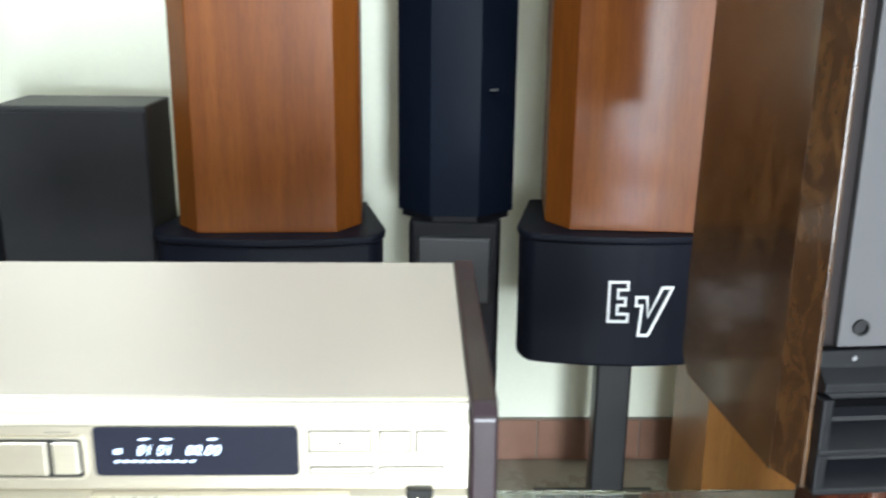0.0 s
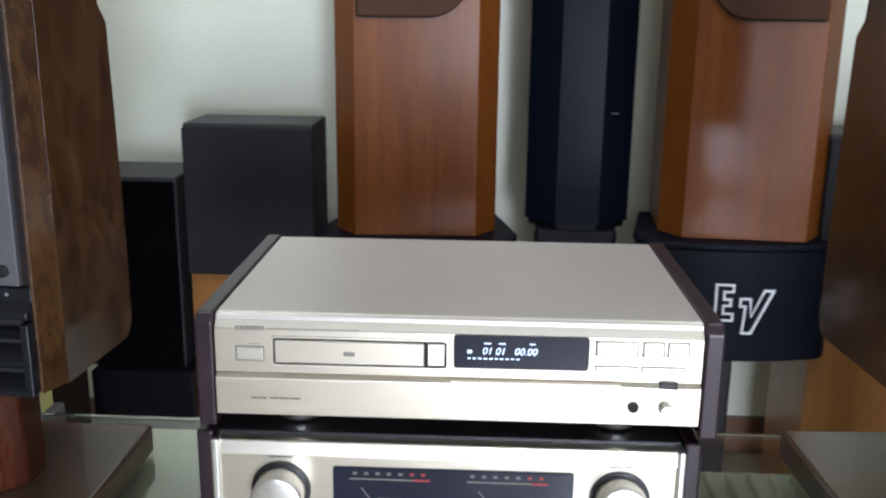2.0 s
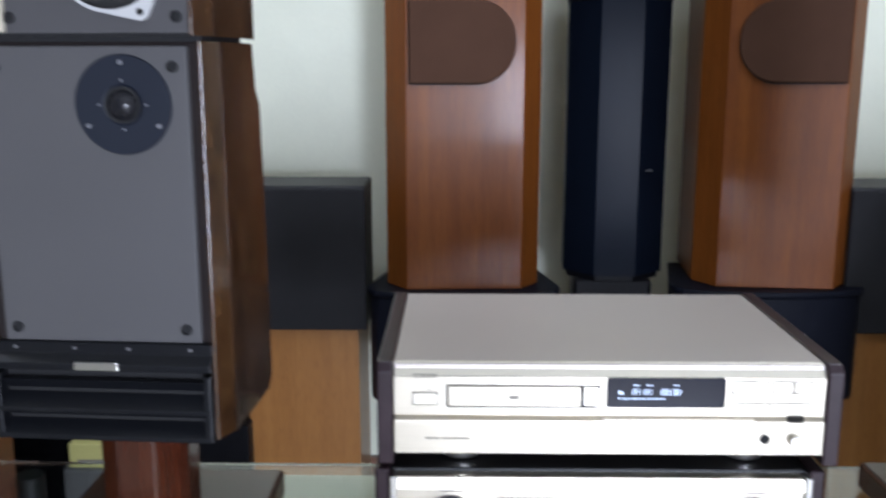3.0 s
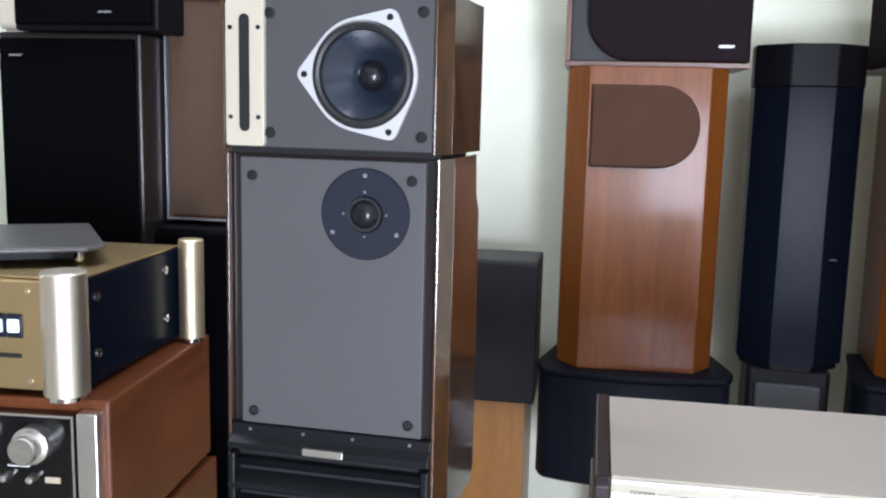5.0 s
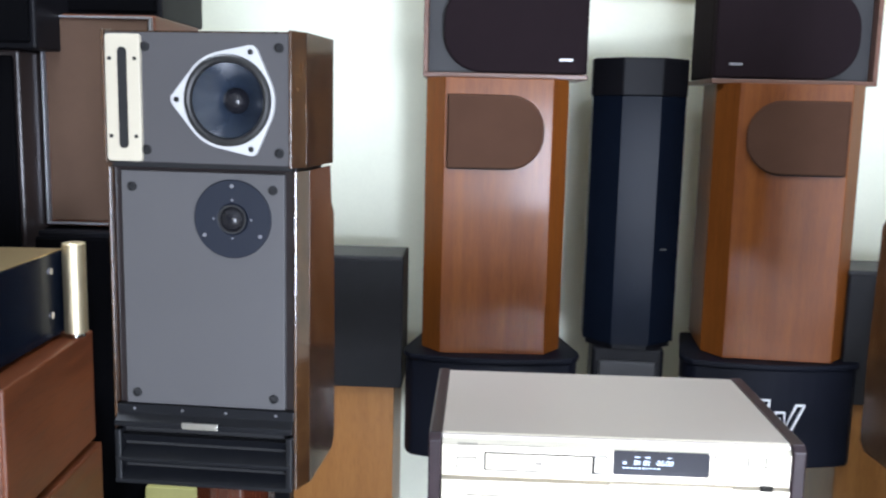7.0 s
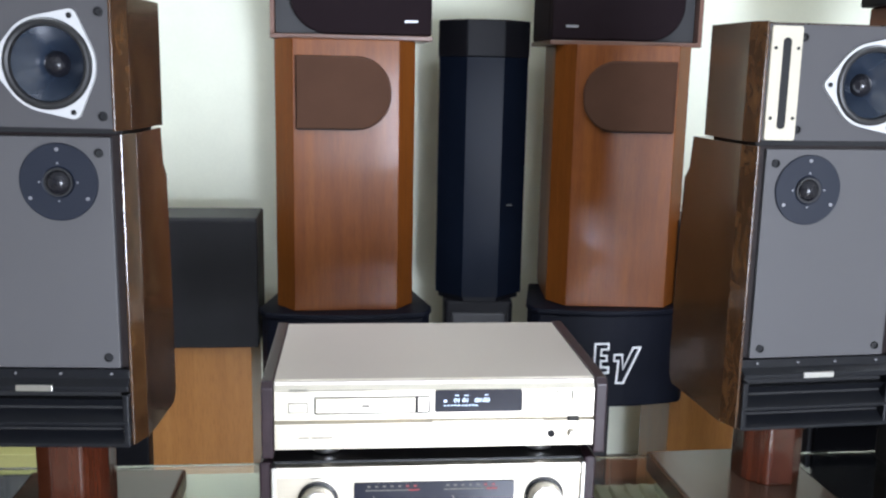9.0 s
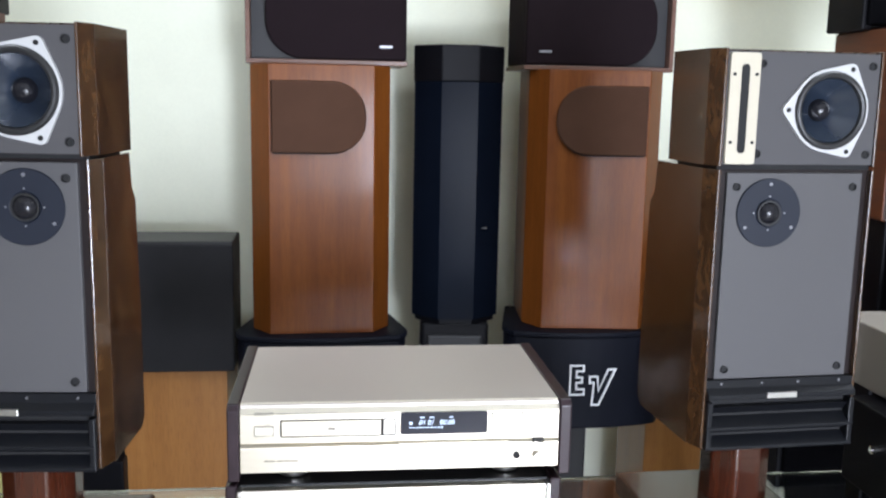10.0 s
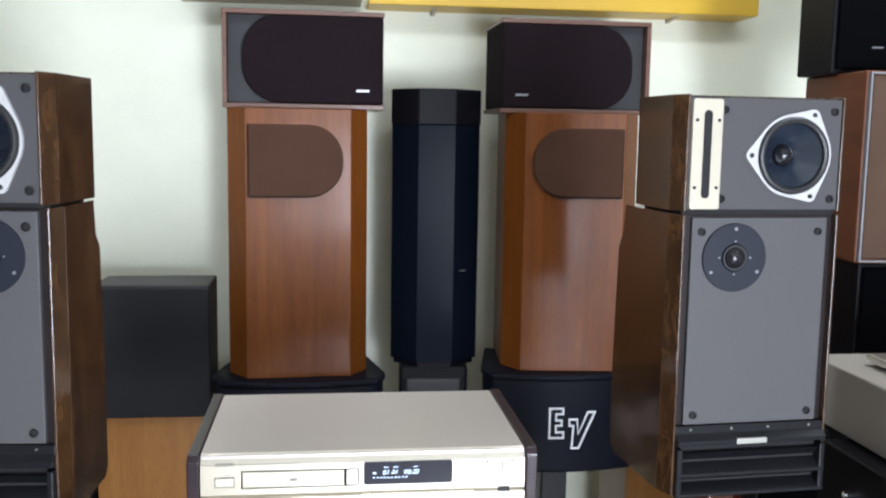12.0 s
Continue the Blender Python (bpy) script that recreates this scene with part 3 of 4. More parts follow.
for x0, x1 in ((0.239, 0.245), (0.252, 0.258), (0.279, 0.284)):
    on_front("caption_bar", x0, x1, 1.0845, 1.0855, -0.0019, -0.0012, "digits", disp, 0)
on_front("play_mark", 0.2245, 0.2285, 1.0755, 1.0785, -0.0019, -0.0012, "digits", disp, 0)
tray = part("tray_recess", bm_prism(rounded(fx(0.0515), fx(0.2065), fz(1.0600), fz(1.0855), (0.002,) * 4, 3), -0.0008, 0.002, "y"), "dark", cd)
part("recess_frame", ring_outline(rounded(fx(0.0510), fx(0.2070), fz(1.0595), fz(1.0860), (0.003,) * 4, 3), 0.0014, -0.002, 0.001), "goldbright", cd, "bright bevelled frame round the disc tray")
on_front("disc_tray", 0.0535, 0.1865, 1.0622, 1.0838, -0.0045, 0.0, "gold", tray, 0.001, "closed disc tray front")
on_front("open_button", 0.1895, 0.2045, 1.0632, 1.0838, -0.0045, 0.0, "goldbright", tray)
on_front("tray_mark", 0.115, 0.125, 1.0705, 1.0745, -0.0048, -0.004, "caption", tray, 0)
on_front("power_button", 0.0185, 0.0425, 1.0630, 1.0755, -0.0018, 0.001, "goldbright", cd)
for x0, x1 in ((0.3375, 0.3735), (0.3785, 0.3965), (0.4000, 0.4180)):
    on_front("transport_button", x0, x1, 1.0765, 1.0890, -0.0022, 0.001, "goldbright", cd, 0.0012)
    on_front("button_mark", (x0 + x1) / 2 - 0.0013, (x0 + x1) / 2 + 0.0013, 1.0816, 1.0834, -0.0026, -0.0018, "ink", cd, 0)
for x0, x1 in ((0.338, 0.3745), (0.3785, 0.4155)):
    on_front("slim_button", x0, x1, 1.0622, 1.0655, -0.0016, 0.001, "goldbright", cd)
for x0, x1, z in ((0.344, 0.350, 1.0688), (0.361, 0.367, 1.0688), (0.383, 0.389, 1.0688), (0.401, 0.407, 1.0688), (0.030, 0.0385, 1.0785), (0.185, 0.200, 1.0885), (0.367, 0.375, 1.0375), (0.392, 0.408, 1.0378)):
    on_front("caption_bar", x0, x1, z, z + 0.0006, -0.0042 if z < 1.05 else -0.0002, 0.0, "caption", cd, 0)
on_front("key_strip", 0.2095, 0.3605, 1.0468, 1.0500, -0.0065, 0.001, "goldbright", cd, 0.0008, "row of slim number keys")
for i in range(11):
    on_front("key_gap", 0.2225 + i * 0.0125, 0.2230 + i * 0.0125, 1.0468, 1.0501, -0.0068, -0.006, "ink", cd, 0)
on_front("remote_window", 0.394, 0.410, 1.0462, 1.0528, -0.0044, 0.0, "glassblack", cd, 0.0006)
part("headphone_jack", bm_turn([(0.0050, -0.003), (0.0050, -0.0064), (0.0038, -0.0064), (0.0034, -0.0050), (0.0, -0.0050)], 24, at=(fx(0.372), 0, fz(1.029))), "dark", cd)
part("level_knob", bm_turn([(0.0062, -0.003), (0.0062, -0.0125), (0.0055, -0.014), (0.0, -0.014)], 28, at=(fx(0.401), 0, fz(1.029))), "knob", cd)
for i in range(5):
    x = 0.0187 + i * 0.0051
    part("brand_mark", ring_outline([(fx(x), fz(1.0918)), (fx(x + 0.0040), fz(1.0918)), (fx(x + 0.0040), fz(1.0947)), (fx(x), fz(1.0947))], 0.0006, -0.0003, 0.001), "caption", cd)
on_front("brand_line", 0.047, 0.128, 1.0930, 1.0935, -0.0003, 0.001, "caption", cd, 0)
for x0, x1 in ((0.031, 0.0365), (0.0370, 0.0450), (0.0480, 0.0560), (0.0568, 0.0660), (0.0666, 0.0755)):
    on_front("model_bar", x0, x1, 1.0272, 1.0287, -0.0044, -0.003, "ink", cd, 0)

# ---- amplifier under the player ----
amp = thing("amplifier", pose(0.209, 0.44, GLASS), "champagne amplifier with two level meters and dark wooden cheeks", "amplifier")
AW, A0, A1, AD = 0.215, 0.012, 0.168, 0.36
part("chassis", bm_box(-AW, AW, 0.008, AD, A0, A1 + 0.004, 0.002), "blackmetal", amp, "black metal lid and chassis")
part("fascia", bm_box(-AW + 0.004, AW - 0.004, -0.004, 0.01, A0, A1, 0.002), "gold", amp, "brushed champagne front panel")
part("top_strip", bm_prism([(-0.007, A1 - 0.014), (-0.004, A1 - 0.001), (0.012, A1 + 0.001), (0.012, A1 - 0.014)], -AW + 0.006, AW - 0.006, "x", 0.001), "goldbright", amp)
for s in (-1, 1):
    xs = sorted((s * (AW - 0.006), s * (AW + 0.0008)))
    part("corner_post", bm_box(xs[0], xs[1], -0.010, 0.012, A0, A1 + 0.002, 0.002), "silver", amp)
    xs = sorted((s * (AW + 0.001), s * (AW + 0.017)))
    part("side_cheek", bm_box(xs[0], xs[1], 0.0, AD + 0.003, 0.006, A1 + 0.006, 0.003), "rose", amp, "dark rosewood side cheek")
for x in (-0.16, 0.16):
    for y in (0.05, 0.31):
        part("foot", bm_turn([(0.024, 0.0), (0.024, A0)], 24, "z", (x, y, 0)), "rubber", amp)
meter = part("meter_window", bm_prism(rounded(-0.1045, 0.1165, 0.072, 0.1445, (0.002,) * 4, 3), -0.0065, 0.0, "y", 0.0008), "smoke", amp, "dark window over two level meters")
for cx in (-0.052, 0.056):
    scale = part("meter_scale", bm_box(cx - 0.037, cx + 0.022, -0.0072, -0.006, 0.1330, 0.1342), "caption", meter)
    part("red_zone", bm_box(cx + 0.022, cx + 0.037, -0.0072, -0.006, 0.1325, 0.1345), "red", meter)
    for i in range(7):
        part("scale_figure", bm_box(cx - 0.034 + i * 0.0105, cx - 0.030 + i * 0.0105, -0.0071, -0.006, 0.138, 0.1405), "red" if i > 4 else "ink", meter)
    needle = bm_box(-0.0004, 0.0004, -0.0072, -0.0064, 0.0, 0.038)
    bmesh.ops.transform(needle, matrix=pose(cx - 0.004, 0, 0.094, 0, -36, 0), verts=needle.verts)
    part("needle", needle, "caption", meter)
    part("meter_caption", bm_box(cx - 0.012, cx + 0.012, -0.0071, -0.006, 0.112, 0.1145), "ink", meter)
for x in (-0.153, 0.159):
    kn = part("knob", bm_turn([(0.0235, -0.004), (0.0235, -0.028), (0.0225, -0.031), (0.018, -0.032), (0.0, -0.032)], 48, at=(x, 0, 0.120)), "knob", amp, "silver rotary knob")
    part("knob_ring", bm_turn([(0.0275, -0.003), (0.0275, -0.0065), (0.0235, -0.0065), (0.0235, -0.003)], 48, at=(x, 0, 0.120)), "blackmetal", kn)
    part("caption_bar", bm_box(x - 0.011, x + 0.011, -0.0046, -0.003, 0.1515, 0.1527), "ink", amp)

# ---- tall teak loudspeakers on black boxes by the wall ----
def tall_speaker(m, mirror, label):
    sp = thing("tall_loudspeaker", m, label, "loudspeaker", "pair of teak loudspeakers")
    w, f, h = 0.198, 0.147, 0.765
    part("cabinet", bm_prism([(-f, 0), (f, 0), (w, 0.075), (w, 0.33), (-w, 0.33), (-w, 0.075)], 0, h, "z", 0.002), "teak", sp)
    x0, x1 = (-0.140, 0.124) if mirror > 0 else (-0.124, 0.140)
    rad = (0.001, 0.094, 0.094, 0.001) if mirror > 0 else (0.094, 0.001, 0.001, 0.094)
    part("grille", bm_prism(rounded(x0, x1, 0.520, 0.720, rad, 12), -0.014, -0.0005, "y", 0.005, 2), "browncloth", sp, "brown cloth grille with one rounded end")
    # Dark sheet peeking out below the grille, standing in for its edge shade
    part("grille_edge_shade", bm_prism(rounded(x0 + 0.004, x1 - 0.004, 0.517, 0.716, rad, 10), -0.004, -0.0002, "y"), "dark", sp)
    return sp


tall_speaker(pose(0.081, 1.865, 0.833, 0, 0, 2.5), 1, "teak loudspeaker with chamfered corners and brown grille on a black box")
tall_speaker(pose(0.878, 1.883, 0.835, 0, 0, -5), -1, "teak loudspeaker with chamfered corners and brown grille on a black box")


def shelf_speaker(m, mirror, label):
    """Wide dark loudspeaker in a wooden shell; the shell's closed side is at -x when mirror is 1."""
    sp = thing("bookshelf_loudspeaker", m, label, "loudspeaker", "pair of wide loudspeakers")
    w, h, d = 0.226, 0.272, 0.27
    part("bottom_board", bm_box(-w, w, 0.0, d, 0.0, 0.013, 0.002), "shellwood", sp)
    part("top_board", bm_box(-w, w, 0.0, d, h - 0.013, h, 0.002), "shellwood", sp)
    xs = sorted((-mirror * w, -mirror * (w - 0.013)))
    part("side_board", bm_box(xs[0], xs[1], 0.0, d, 0.013, h - 0.013, 0.002), "shellwood", sp)
    xs = sorted((-mirror * (w - 0.014), mirror * (w - 0.012)))
    part("baffle", bm_box(xs[0], xs[1], 0.035, d, 0.0135, h - 0.0135), "charcoal", sp)
    a, b = sorted((-mirror * (w - 0.055), mirror * (w - 0.003)))
    rad = (0.105, 0.004, 0.004, 0.105) if mirror > 0 else (0.004, 0.105, 0.105, 0.004)
    part("grille", bm_prism(rounded(a, b, 0.015, h - 0.015, rad, 14), -0.004, 0.034, "y", 0.006, 2), "darkcloth", sp, "dark brown wrap-round cloth grille")
    xs = sorted((mirror * (w - 0.012), mirror * (w - 0.003)))
    part("side_grille", bm_box(xs[0], xs[1], 0.034, d - 0.01, 0.015, h - 0.015, 0.003), "darkcloth", sp)
    bx = 0.166 if mirror > 0 else -0.163
    part("badge", bm_prism([(bx - 0.020, 0.049), (bx + 0.016, 0.049), (bx + 0.018, 0.0555), (bx - 0.018, 0.0555)], -0.0065, -0.004, "y"), "screwgrey", sp)
    return sp


shelf_speaker(pose(0.096, 1.915, 1.599, 0, 0, 1), 1, "wide dark-clothed loudspeaker in a wooden shell atop a teak loudspeaker")
shelf_speaker(pose(0.889, 1.945, 1.599, 0, 0, 1), -1, "wide dark-clothed loudspeaker in a wooden shell atop a teak loudspeaker")


def bass_box(m, label):
    """Black box with a bowed front on a steel pole stand; top at z = 0.8."""
    sp = thing("black_loudspeaker", m, label, "loudspeaker", "pair of black loudspeakers")
    pts = [(-0.244, 0.105), (-0.243, 0.080), (-0.236, 0.055)]
    for i in range(13):
        t = -1 + i / 6
        pts.append((0.222 * t, 0.034 * t * t))
    pts += [(0.236, 0.055), (0.243, 0.080), (0.244, 0.105), (0.19, 0.36), (-0.19, 0.36)]
    part("top_rim", bm_prism([(x * 1.025, (y - 0.18) * 1.025 + 0.178) for x, y in pts], 0.784, 0.800, "z", 0.005, 3), "evblack", sp)
    part("cabinet", bm_prism(pts, 0.500, 0.785, "z", 0.008, 3), "evblack", sp, "black textured cabinet with a bowed front")
    grow = lambda q: Vector((0.0095 + q[0] * 1.07, 0.638 + (q[1] - 0.605) * 1.07))
    e = [(-0.062, 0.662), (-0.024, 0.662), (-0.024, 0.646), (-0.044, 0.646), (-0.044, 0.628), (-0.028, 0.628), (-0.028, 0.613), (-0.044, 0.613), (-0.044, 0.594), (-0.022, 0.594), (-0.022, 0.578), (-0.062, 0.578)]
    v = [(-0.006, 0.630), (0.016, 0.630), (0.020, 0.588), (0.046, 0.650), (0.066, 0.650), (0.022, 0.548), (0.002, 0.548), (0.006, 0.612), (-0.006, 0.612)]
    part("emblem", ring_outline([grow(q) for q in e], 0.0052, -0.0035, 0.004), "inkwhite", sp, "white outlined block shape")
    part("emblem", ring_outline([grow(q) for q in v], 0.0052, -0.0035, 0.004), "inkwhite", sp, "white outlined tick shape")
    part("pole", bm_box(-0.042, 0.042, 0.15, 0.21, 0.012, 0.501, 0.006), "blackmetal", sp)
    part("foot_plate", bm_box(-0.16, 0.16, 0.03, 0.33, 0.0, 0.012, 0.004), "blackmetal", sp)
    return sp


bass_box(pose(0.080, 1.812, 0.033, 0, 0, 0), "black loudspeaker with white outlined emblem on a pole stand")
bass_box(pose(0.872, 1.845, 0.033, 0, 0, 0), "black loudspeaker with white outlined emblem on a pole stand")

# ---- black column between them ----
col = thing("column_loudspeaker", pose(0.491, 2.10, 0.030, 0, 0, -4), "black eight-sided column loudspeaker on a black pedestal", "loudspeaker")
oct_pts = [(0.143 * math.cos(radians(22.5 + 45 * i)), 0.143 * math.sin(radians(22.5 + 45 * i)) + 0.0) for i in range(8)]
part("column", bm_prism(oct_pts, 0.815, 1.53, "z", 0.0012), "navy", col, "blue-black panelled column")
part("cap", bm_prism([(x * 1.02, y * 1.02) for x, y in oct_pts], 1.53, 1.636, "z", 0.004), "black", col)
part("foot", bm_prism([(x * 0.93, y * 0.93) for x, y in oct_pts], 0.798, 0.816, "z", 0.003), "black", col)
ped = part("pedestal", bm_box(-0.105, 0.105, -0.10, 0.10, 0.0, 0.7985, 0.012, 3), "black", col, "black pedestal with a recessed front panel")
part("pedestal_panel", bm_box(-0.085, 0.085, -0.108, -0.096, 0.60, 0.76, 0.008, 3), "charcoal", ped)
part("badge", bm_prism([(0.073, 1.094), (0.090, 1.094), (0.092, 1.098), (0.075, 1.098)], -0.118, -0.10, "y"), "charcoal", col)

# ---- black cube loudspeakers on honey-coloured cabinets ----
def cube_speaker(m, label):
    sp = thing("cube_loudspeaker", m, label, "loudspeaker", "black box loudspeakers")
    part("cabinet", bm_box(-0.163, 0.163, 0.012, 0.21, 0.0, 0.387, 0.006, 3), "charcoal", sp)
    part("grille", bm_box(-0.163, 0.163, 0.0, 0.0115, 0.002, 0.377, 0.004, 2), "greycloth", sp, "black cloth front grille")
    return sp


def honey_cabinet(m, label):
    sp = thing("cabinet_loudspeaker", m, label, "cabinet", "honey veneer cabinets")
    part("body", bm_box(-0.151, 0.151, 0.0, 0.28, 0.0, 0.673, 0.002), "oak", sp)
    part("plinth", bm_box(-0.147, 0.147, -0.004, 0.0, 0.0, 0.05, 0.001), "oak", sp)
    return sp


honey_cabinet(pose(-0.351, 1.935, 0.031), "honey veneered floor cabinet carrying a black loudspeaker")
cube_speaker(pose(-0.340, 1.918, 0.7045), "charcoal box loudspeaker on a honey veneered cabinet")
honey_cabinet(pose(1.235, 1.925, 0.031), "honey veneered floor cabinet carrying a black loudspeaker")
cube_speaker(pose(1.235, 1.905, 0.7045), "charcoal box loudspeaker on a honey veneered cabinet")
low = thing("low_loudspeaker", pose(-0.63, 1.91, 0.03), "low black loudspeaker on a black plinth by the wall", "loudspeaker")
part("cabinet", bm_box(-0.160, 0.105, 0.01, 0.25, 0.42, 0.925, 0.005), "charcoal", low)
part("grille", bm_box(-0.158, 0.103, 0.0, 0.010, 0.425, 0.915, 0.003), "blackcloth", low)
part("plinth", bm_box(-0.135, 0.135, -0.03, 0.26, 0.0, 0.42, 0.006), "black", low)

gb = thing("cardboard_box", pose(-0.55, 1.05, 0.0), "tall grey carton standing on the floor behind the glass table", "box")
part("carton", bm_box(-0.075, 0.07, 0.0, 0.085, 0.0, 0.698, 0.003), "grey", gb)
part("flap", bm_box(-0.073, 0.068, 0.002, 0.083, 0.6982, 0.7005, 0.0008), "grey", gb)
yb = thing("yellow_box", pose(-0.550, 1.055, 0.7008), "small yellow-green box on a grey carton", "box")
part("carton", bm_box(-0.065, 0.055, 0.0, 0.07, 0.0, 0.052, 0.002), "lime", yb)
part("print_bar", bm_box(-0.05, 0.01, -0.0006, 0.001, 0.012, 0.024), "ink", yb)

# ---- wall shelves ----
sh = thing("yellow_shelf", pose(0.91, 2.265, 1.940), "yellow painted wall shelf above the loudspeakers", "shelf")
part("board", bm_box(-0.62, 0.675, 0.0, 0.155, 0.0, 0.022, 0.002), "yellow", sh)
part("front_lip", bm_box(-0.62, 0.675, -0.014, 0.0, 0.0, 0.075, 0.003), "yellow", sh)
for x in (-0.4, 0.42):
    part("bracket", bm_prism([(0.04, 0.0), (0.155, 0.0), (0.155, -0.012)], x - 0.006, x + 0.006, "x"), "beige", sh)
bs = thing("beige_shelf", pose(-0.03, 2.265, 1.950), "beige painted wall shelf above the loudspeakers", "shelf")
part("board", bm_box(-0.28, 0.30, 0.0, 0.155, 0.0, 0.022, 0.002), "beige", bs)
part("front_lip", bm_box(-0.28, 0.30, -0.014, 0.0, 0.0, 0.06, 0.003), "beige", bs)

# ---- components beside the table ----
def wooden_case(m, h, label, face):
    c = thing("receiver", m, label, "hi-fi receiver", "receivers in wooden cases")
    part("case", bm_box(-0.46, 0.004, 0.006, 0.375, 0.0, h, 0.004), "case", c, "walnut veneered case")
    if face:
        part("fascia", bm_box(-0.452, -0.034, -0.012, 0.01, 0.02, h - 0.015, 0.002), "glassblack", c, "black glass front panel")
        part("end_strip", bm_box(-0.031, -0.004, -0.014, 0.01, 0.004, h - 0.012, 0.002), "silver", c, "satin silver end strip")
        part("lower_strip", bm_box(-0.452, -0.032, -0.014, 0.01, 0.004, 0.022, 0.002), "silver", c)
        part("trim", ring_outline([(-0.45, 0.024), (-0.036, 0.024), (-0.036, h - 0.017), (-0.45, h - 0.017)], 0.003, -0.0145, -0.011), "silver", c)
        for x in (-0.085, -0.17, -0.37):
            kn = part("knob", bm_turn([(0.024, -0.012), (0.024, -0.03), (0.018, -0.032), (0.018, -0.048), (0.0165, -0.05), (0.0, -0.05)], 40, at=(x, 0, h - 0.052)), "knob", c, "stepped silver knob")
        for x in (-0.07, -0.105, -0.13, -0.155, -0.18):
            part("toggle", bm_turn([(0.006, -0.012), (0.006, -0.016), (0.0045, -0.026), (0.0, -0.027)], 16, at=(x - 0.02, 0, 0.105)), "knob", c)
        part("caption_bar", bm_box(-0.075, -0.055, -0.0135, -0.0115, 0.098, 0.106), "beige", c)
        part("caption_bar", bm_box(-0.125, -0.095, -0.0135, -0.0115, 0.118, 0.1195), "inkwhite", c)
    part("side_screw", bm_turn([(0.006, -0.001), (0.006, 0.003), (0.0, 0.0035)], 14, "x", (0, 0.10, 0.075)), "chrome", c)
    return c


wooden_case(pose(-0.635, 0.557, 0.900, 0, 0, 4), 0.204, "walnut-cased receiver with black glass front and silver knobs", True)
wooden_case(pose(-0.628, 0.565, 0.690, 0, 0, 4), 0.200, "walnut-cased component under the receiver", False)
rack = thing("rack", pose(-0.63, 0.56, 0, 0, 0, 4), "dark wooden rack under the stacked receivers", "rack")
part("body", bm_box(-0.5, 0.02, 0.0, 0.4, 0.0, 0.689, 0.004), "plank", rack)

pw = thing("power_amplifier", pose(-0.69, 0.562, 1.105, 0, 0, 2), "gold power amplifier with round corner posts and black sides", "amplifier")
part("chassis", bm_box(-0.40, 0.016, 0.01, 0.325, 0.006, 0.150, 0.002), "navy", pw, "blue-black steel side and chassis")
part("lid", bm_box(-0.40, 0.014, 0.012, 0.323, 0.150, 0.153, 0.001), "goldamp", pw)
part("fascia", bm_box(-0.385, -0.026, -0.004, 0.012, 0.008, 0.150, 0.002), "goldamp", pw, "brushed gold front panel")
for x, y, r in ((0.002, 0.0, 0.0285), (0.038, 0.315, 0.0195), (-0.40, 0.0, 0.0285)):
    post = part("corner_post", bm_turn([(r, 0.007), (r, 0.163), (r - 0.002, 0.165), (0.0, 0.165)], 40, "z", (x, y, 0)), "satin" if y < 0.1 else "satingold", pw, "satin metal corner post")
    part("post_foot", bm_turn([(r - 0.004, 0.0), (r - 0.004, 0.006), (0.0, 0.0068)], 32, "z", (x, y, 0)), "chrome", post)
for y in (0.055, 0.268):
    for z in (0.046, 0.122):
        part("side_screw", bm_turn([(0.006, 0.015), (0.006, 0.0185), (0.0, 0.0195)], 16, "x", (0, y, z)), "chrome", pw)
for x in (-0.064, -0.087, -0.110):
    b = part("button_well", bm_box(x - 0.0112, x + 0.0112, -0.006, 0.0, 0.076, 0.108, 0.002), "smoke", pw)
    part("lit_button", bm_box(x - 0.0080, x + 0.0080, -0.009, -0.006, 0.084, 0.101, 0.002), "lit", b, "pale lit push button")
part("slot", bm_box(-0.16, -0.056, -0.0055, 0.0, 0.050, 0.056, 0.001), "dark", pw)
for x in (-0.045,):
    for z in (0.02, 0.138):
        part("panel_screw", bm_turn([(0.003, -0.0055), (0.003, -0.003), ], 10, at=(x, 0, z)), "goldbright", pw)
lid = thing("grey_lid", pose(-0.855, 0.70, 1.262, 0, 0, 28), "thin grey lid on small feet lying on the gold amplifier", "lid")
part("sheet", bm_prism([(-0.16, -0.10), (0.11, -0.10), (0.13, -0.07), (0.10, 0.17), (-0.16, 0.17)], 0.016, 0.0235, "z", 0.003, 2), "grey", lid)
part("under_tray", bm_prism([(-0.14, -0.085), (0.09, -0.085), (0.08, 0.14), (-0.14, 0.14)], 0.004, 0.016, "z", 0.002), "black", lid)
for x, y in ((0.095, -0.07), (-0.13, -0.07), (0.07, 0.12)):
    part("foot", bm_turn([(0.006, 0.0), (0.006, 0.017)], 12, "z", (x, y, 0)), "chrome", lid)

# ---- loudspeakers stacked at both sides ----
def clothed(m, s, label):
    """Box with tan cloth in a silver trim; s = 1: the inner side is at x = 0 and the box goes to -x."""
    sp = thing("trimmed_loudspeaker", m, label, "loudspeaker", "silver-trimmed loudspeakers")
    a, b = sorted((0.0, -s * 0.237))
    part("cabinet", bm_box(a, b, 0.01, 0.31, 0.0, 0.435, 0.004), "case", sp)
    part("cloth", bm_box(a + 0.012, b - 0.012, 0.0, 0.012, 0.012, 0.425, 0.003), "tancloth", sp, "tan cloth grille")
    part("trim", ring_outline([(a + 0.006, 0.006), (b - 0.006, 0.006), (b - 0.006, 0.429), (a + 0.006, 0.429)], 0.004, -0.004, 0.014), "screwgrey", sp, "thin silver trim round the cloth")
    return sp


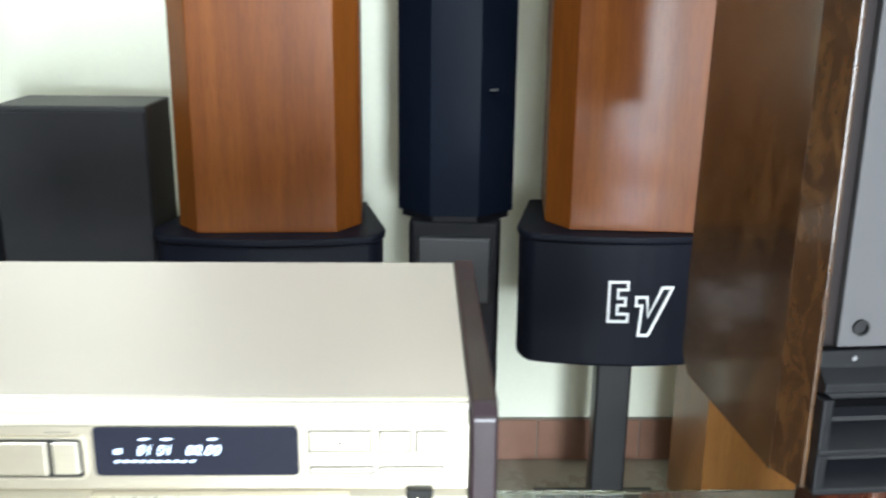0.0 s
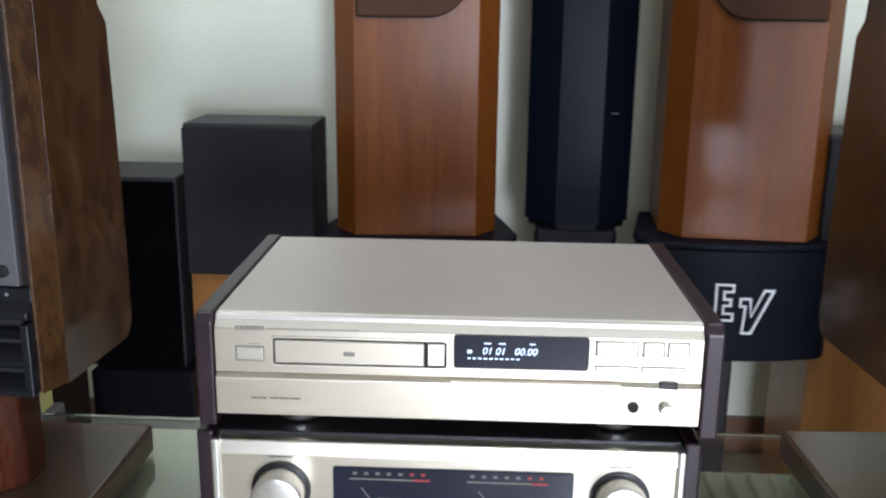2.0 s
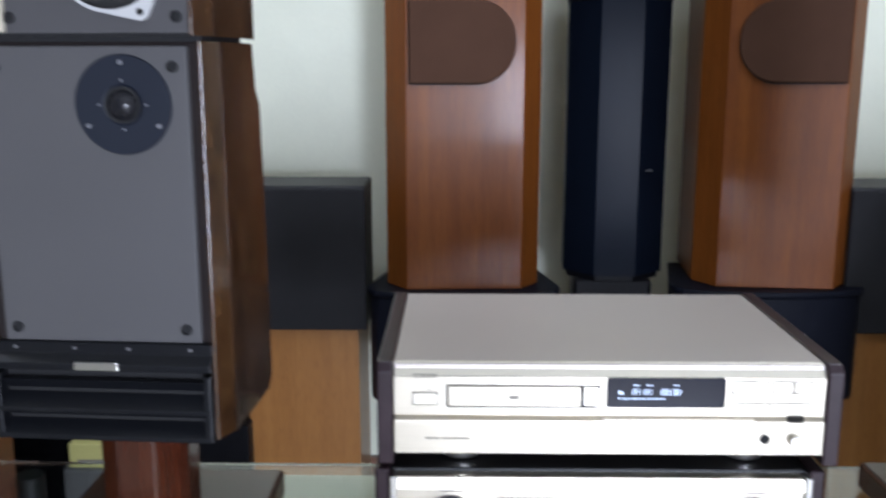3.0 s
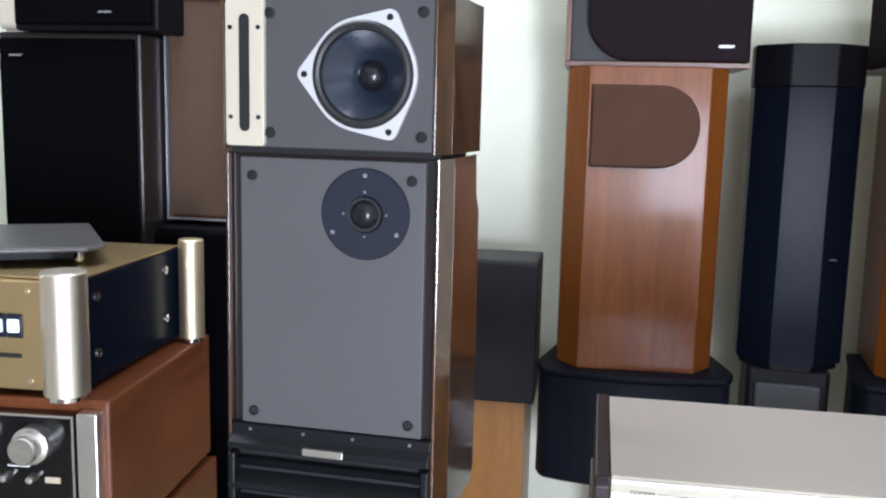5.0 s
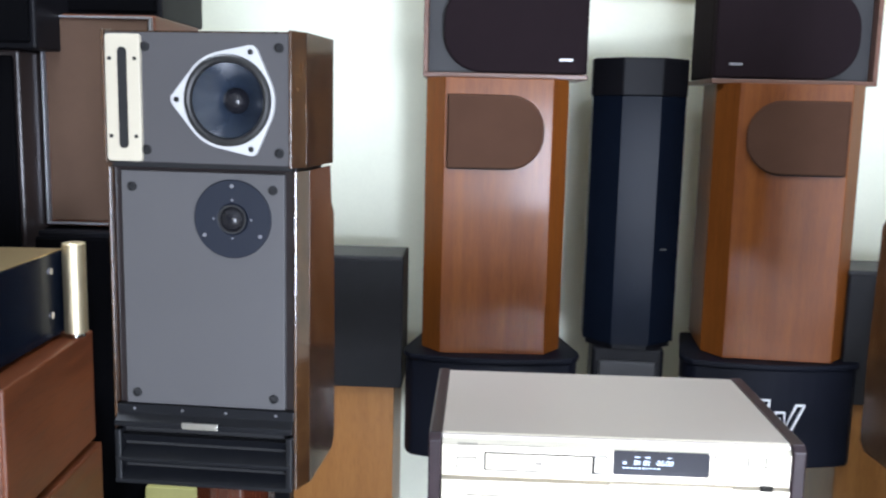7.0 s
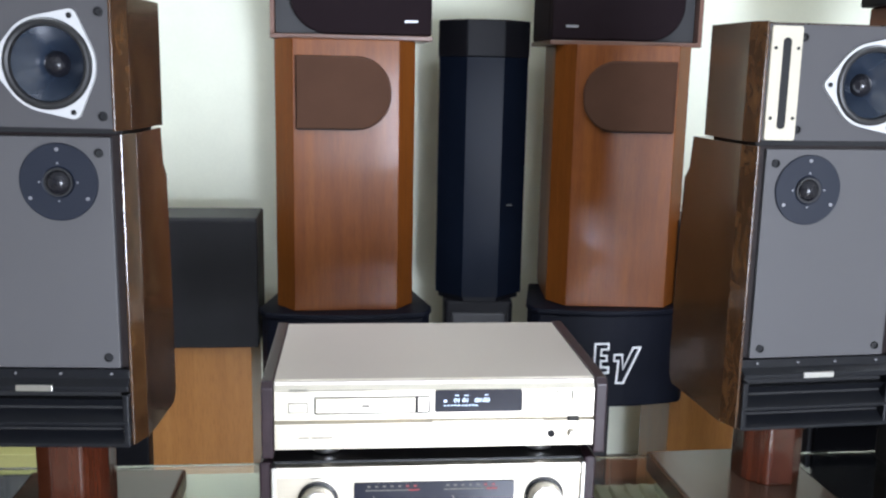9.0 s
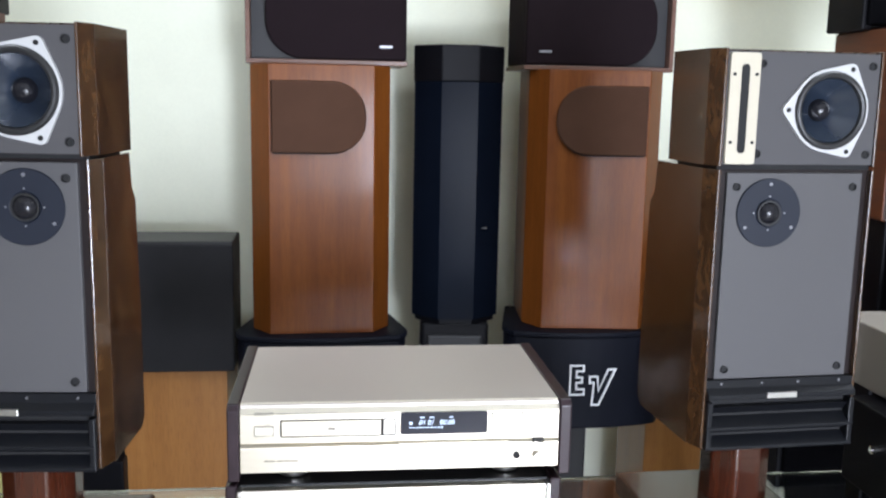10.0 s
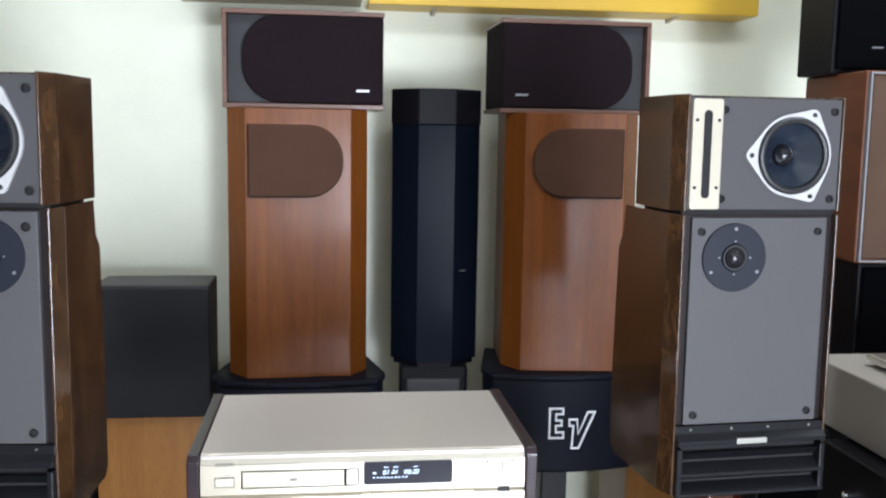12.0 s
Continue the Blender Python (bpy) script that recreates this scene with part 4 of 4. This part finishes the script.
def dark_box(m, w, d, h, name, label, side="case", badge=None):
    sp = thing(name, m, label, "loudspeaker", "dark stacked loudspeakers")
    part("cabinet", bm_box(-w / 2, w / 2, 0.014, d, 0.0, h, 0.005), side, sp)
    part("grille", bm_box(-w / 2 + 0.008, w / 2 - 0.008, 0.0, 0.0135, 0.01, h - 0.012, 0.005), "blackcloth", sp, "black cloth grille")
    if badge is not None:
        bx, bz = badge
        part("badge", bm_prism([(bx - 0.014, bz), (bx + 0.012, bz), (bx + 0.015, bz + 0.0035), (bx - 0.011, bz + 0.0035)], -0.002, 0.001, "y"), "screwgrey", sp)
    return sp


clothed(pose(-0.635, 1.22, 1.252), 1, "walnut loudspeaker with tan cloth in silver trim on a black box")
dark_box(pose(-0.80, 1.17, 0.0), 0.34, 0.40, 1.246, "tall_black_box", "tall black loudspeaker carrying a tan-clothed one", "black")
dark_box(pose(-0.80, 1.26, 1.685), 0.33, 0.30, 0.26, "black_loudspeaker", "black loudspeaker on top of the tan-clothed one", "black")
dark_box(pose(-1.017, 1.12, 0.0), 0.288, 0.36, 1.608, "floor_loudspeaker", "tall black floor loudspeaker with dark wooden sides", "frame", (-0.10, 1.563))
dark_box(pose(-0.970, 1.10, 1.6095), 0.285, 0.34, 0.28, "black_loudspeaker", "black loudspeaker with silver badge on a floor loudspeaker", "black", (0.047, 0.031))
cream = thing("cream_case", pose(-1.1405, 1.135, 1.6085), "small cream plastic case beside a black loudspeaker", "case")
part("shell", bm_box(-0.023, 0.023, 0.0, 0.16, 0.004, 0.15, 0.012, 4), "cream", cream)
part("foot", bm_box(-0.018, 0.021, 0.02, 0.14, 0.0, 0.0045, 0.001), "cream", cream)
clothed(pose(1.358, 1.20, 1.255, 0, 0, -3), -1, "walnut loudspeaker with tan cloth in silver trim on a black box")
dark_box(pose(1.565, 1.22, 0.0), 0.36, 0.38, 1.254, "tall_black_box", "tall black loudspeaker carrying a tan-clothed one", "black")
dark_box(pose(1.527, 1.33, 1.6905), 0.36, 0.18, 0.28, "black_loudspeaker", "black loudspeaker with a small silver badge on a tan-clothed one", "black", (-0.075, 0.06))

dark_box(pose(1.13, 0.99, 0.0), 0.16, 0.32, 0.93, "slim_loudspeaker", "slim black floor loudspeaker behind the glass table", "black")

iv = thing("ivory_component", pose(1.10, 0.50, 0.993), "ivory metal component on a black amplifier", "hi-fi component")
part("case", bm_box(0.0, 0.43, 0.008, 0.41, 0.006, 0.125, 0.003), "ivory", iv)
part("fascia", bm_box(0.0, 0.43, 0.0, 0.008, 0.006, 0.125, 0.001), "gold", iv)
for x in (0.04, 0.39):
    part("foot", bm_turn([(0.016, 0.0), (0.016, 0.007)], 16, "z", (x, 0.2, 0)), "rubber", iv)
sl = thing("silver_tray", pose(1.16, 0.52, 1.1185), "flat silver tray on the ivory component", "tray")
part("tray", bm_box(0.0, 0.34, 0.0, 0.30, 0.008, 0.022, 0.003), "silver", sl)
part("foot", bm_box(0.02, 0.32, 0.02, 0.28, 0.0, 0.0085), "black", sl)
bk = thing("black_amplifier", pose(1.06, 0.48, 0.824), "black amplifier on the glass table", "amplifier")
part("case", bm_box(0.0, 0.22, 0.004, 0.30, 0.01, 0.168, 0.004), "black", bk)
part("side_socket", bm_turn([(0.008, -0.004), (0.008, -0.018), (0.005, -0.020), (0.0, -0.020)], 18, "x", (0.004, 0.19, 0.105)), "chrome", bk, "chrome socket on the side")
part("foot", bm_turn([(0.018, 0.0), (0.018, 0.0105)], 16, "z", (0.05, 0.05, 0)), "chrome", bk)
part("foot", bm_turn([(0.018, 0.0), (0.018, 0.0105)], 16, "z", (0.17, 0.25, 0)), "chrome", bk)

# ---- floor tiles and skirting tiles ----
tile = bpy.data.meshes.new("floor_tile")
tb = bm_box(-0.1985, 0.1985, -0.1985, 0.1985, -0.008, 0.0, 0.0015, 1)
tb.to_mesh(tile), tb.free()
tile.materials.append(M["floor"])
floor_ob = bpy.data.objects["floor"]
for i in range(12):
    for j in range(13):
        x, y = XL + 0.2 + i * 0.4, YF - 0.2 - j * 0.4
        if x < XR - 0.15 and y > YB + 0.2:
            ob = new("tile", tile)
            ob.location = (x, y, 0.0)
            ob.parent = floor_ob
stile = bpy.data.meshes.new("skirting_tile")
tb = bm_box(-0.1485, 0.1485, -0.004, 0.004, 0.002, 0.129, 0.0012, 1)
tb.to_mesh(stile), tb.free()
stile.materials.append(M["skirt"])
for i in range(16):
    ob = new("tile", stile)
    ob.location = (XL + 0.2 + i * 0.3, YF - 0.0125, 0)
    ob.parent = skirting
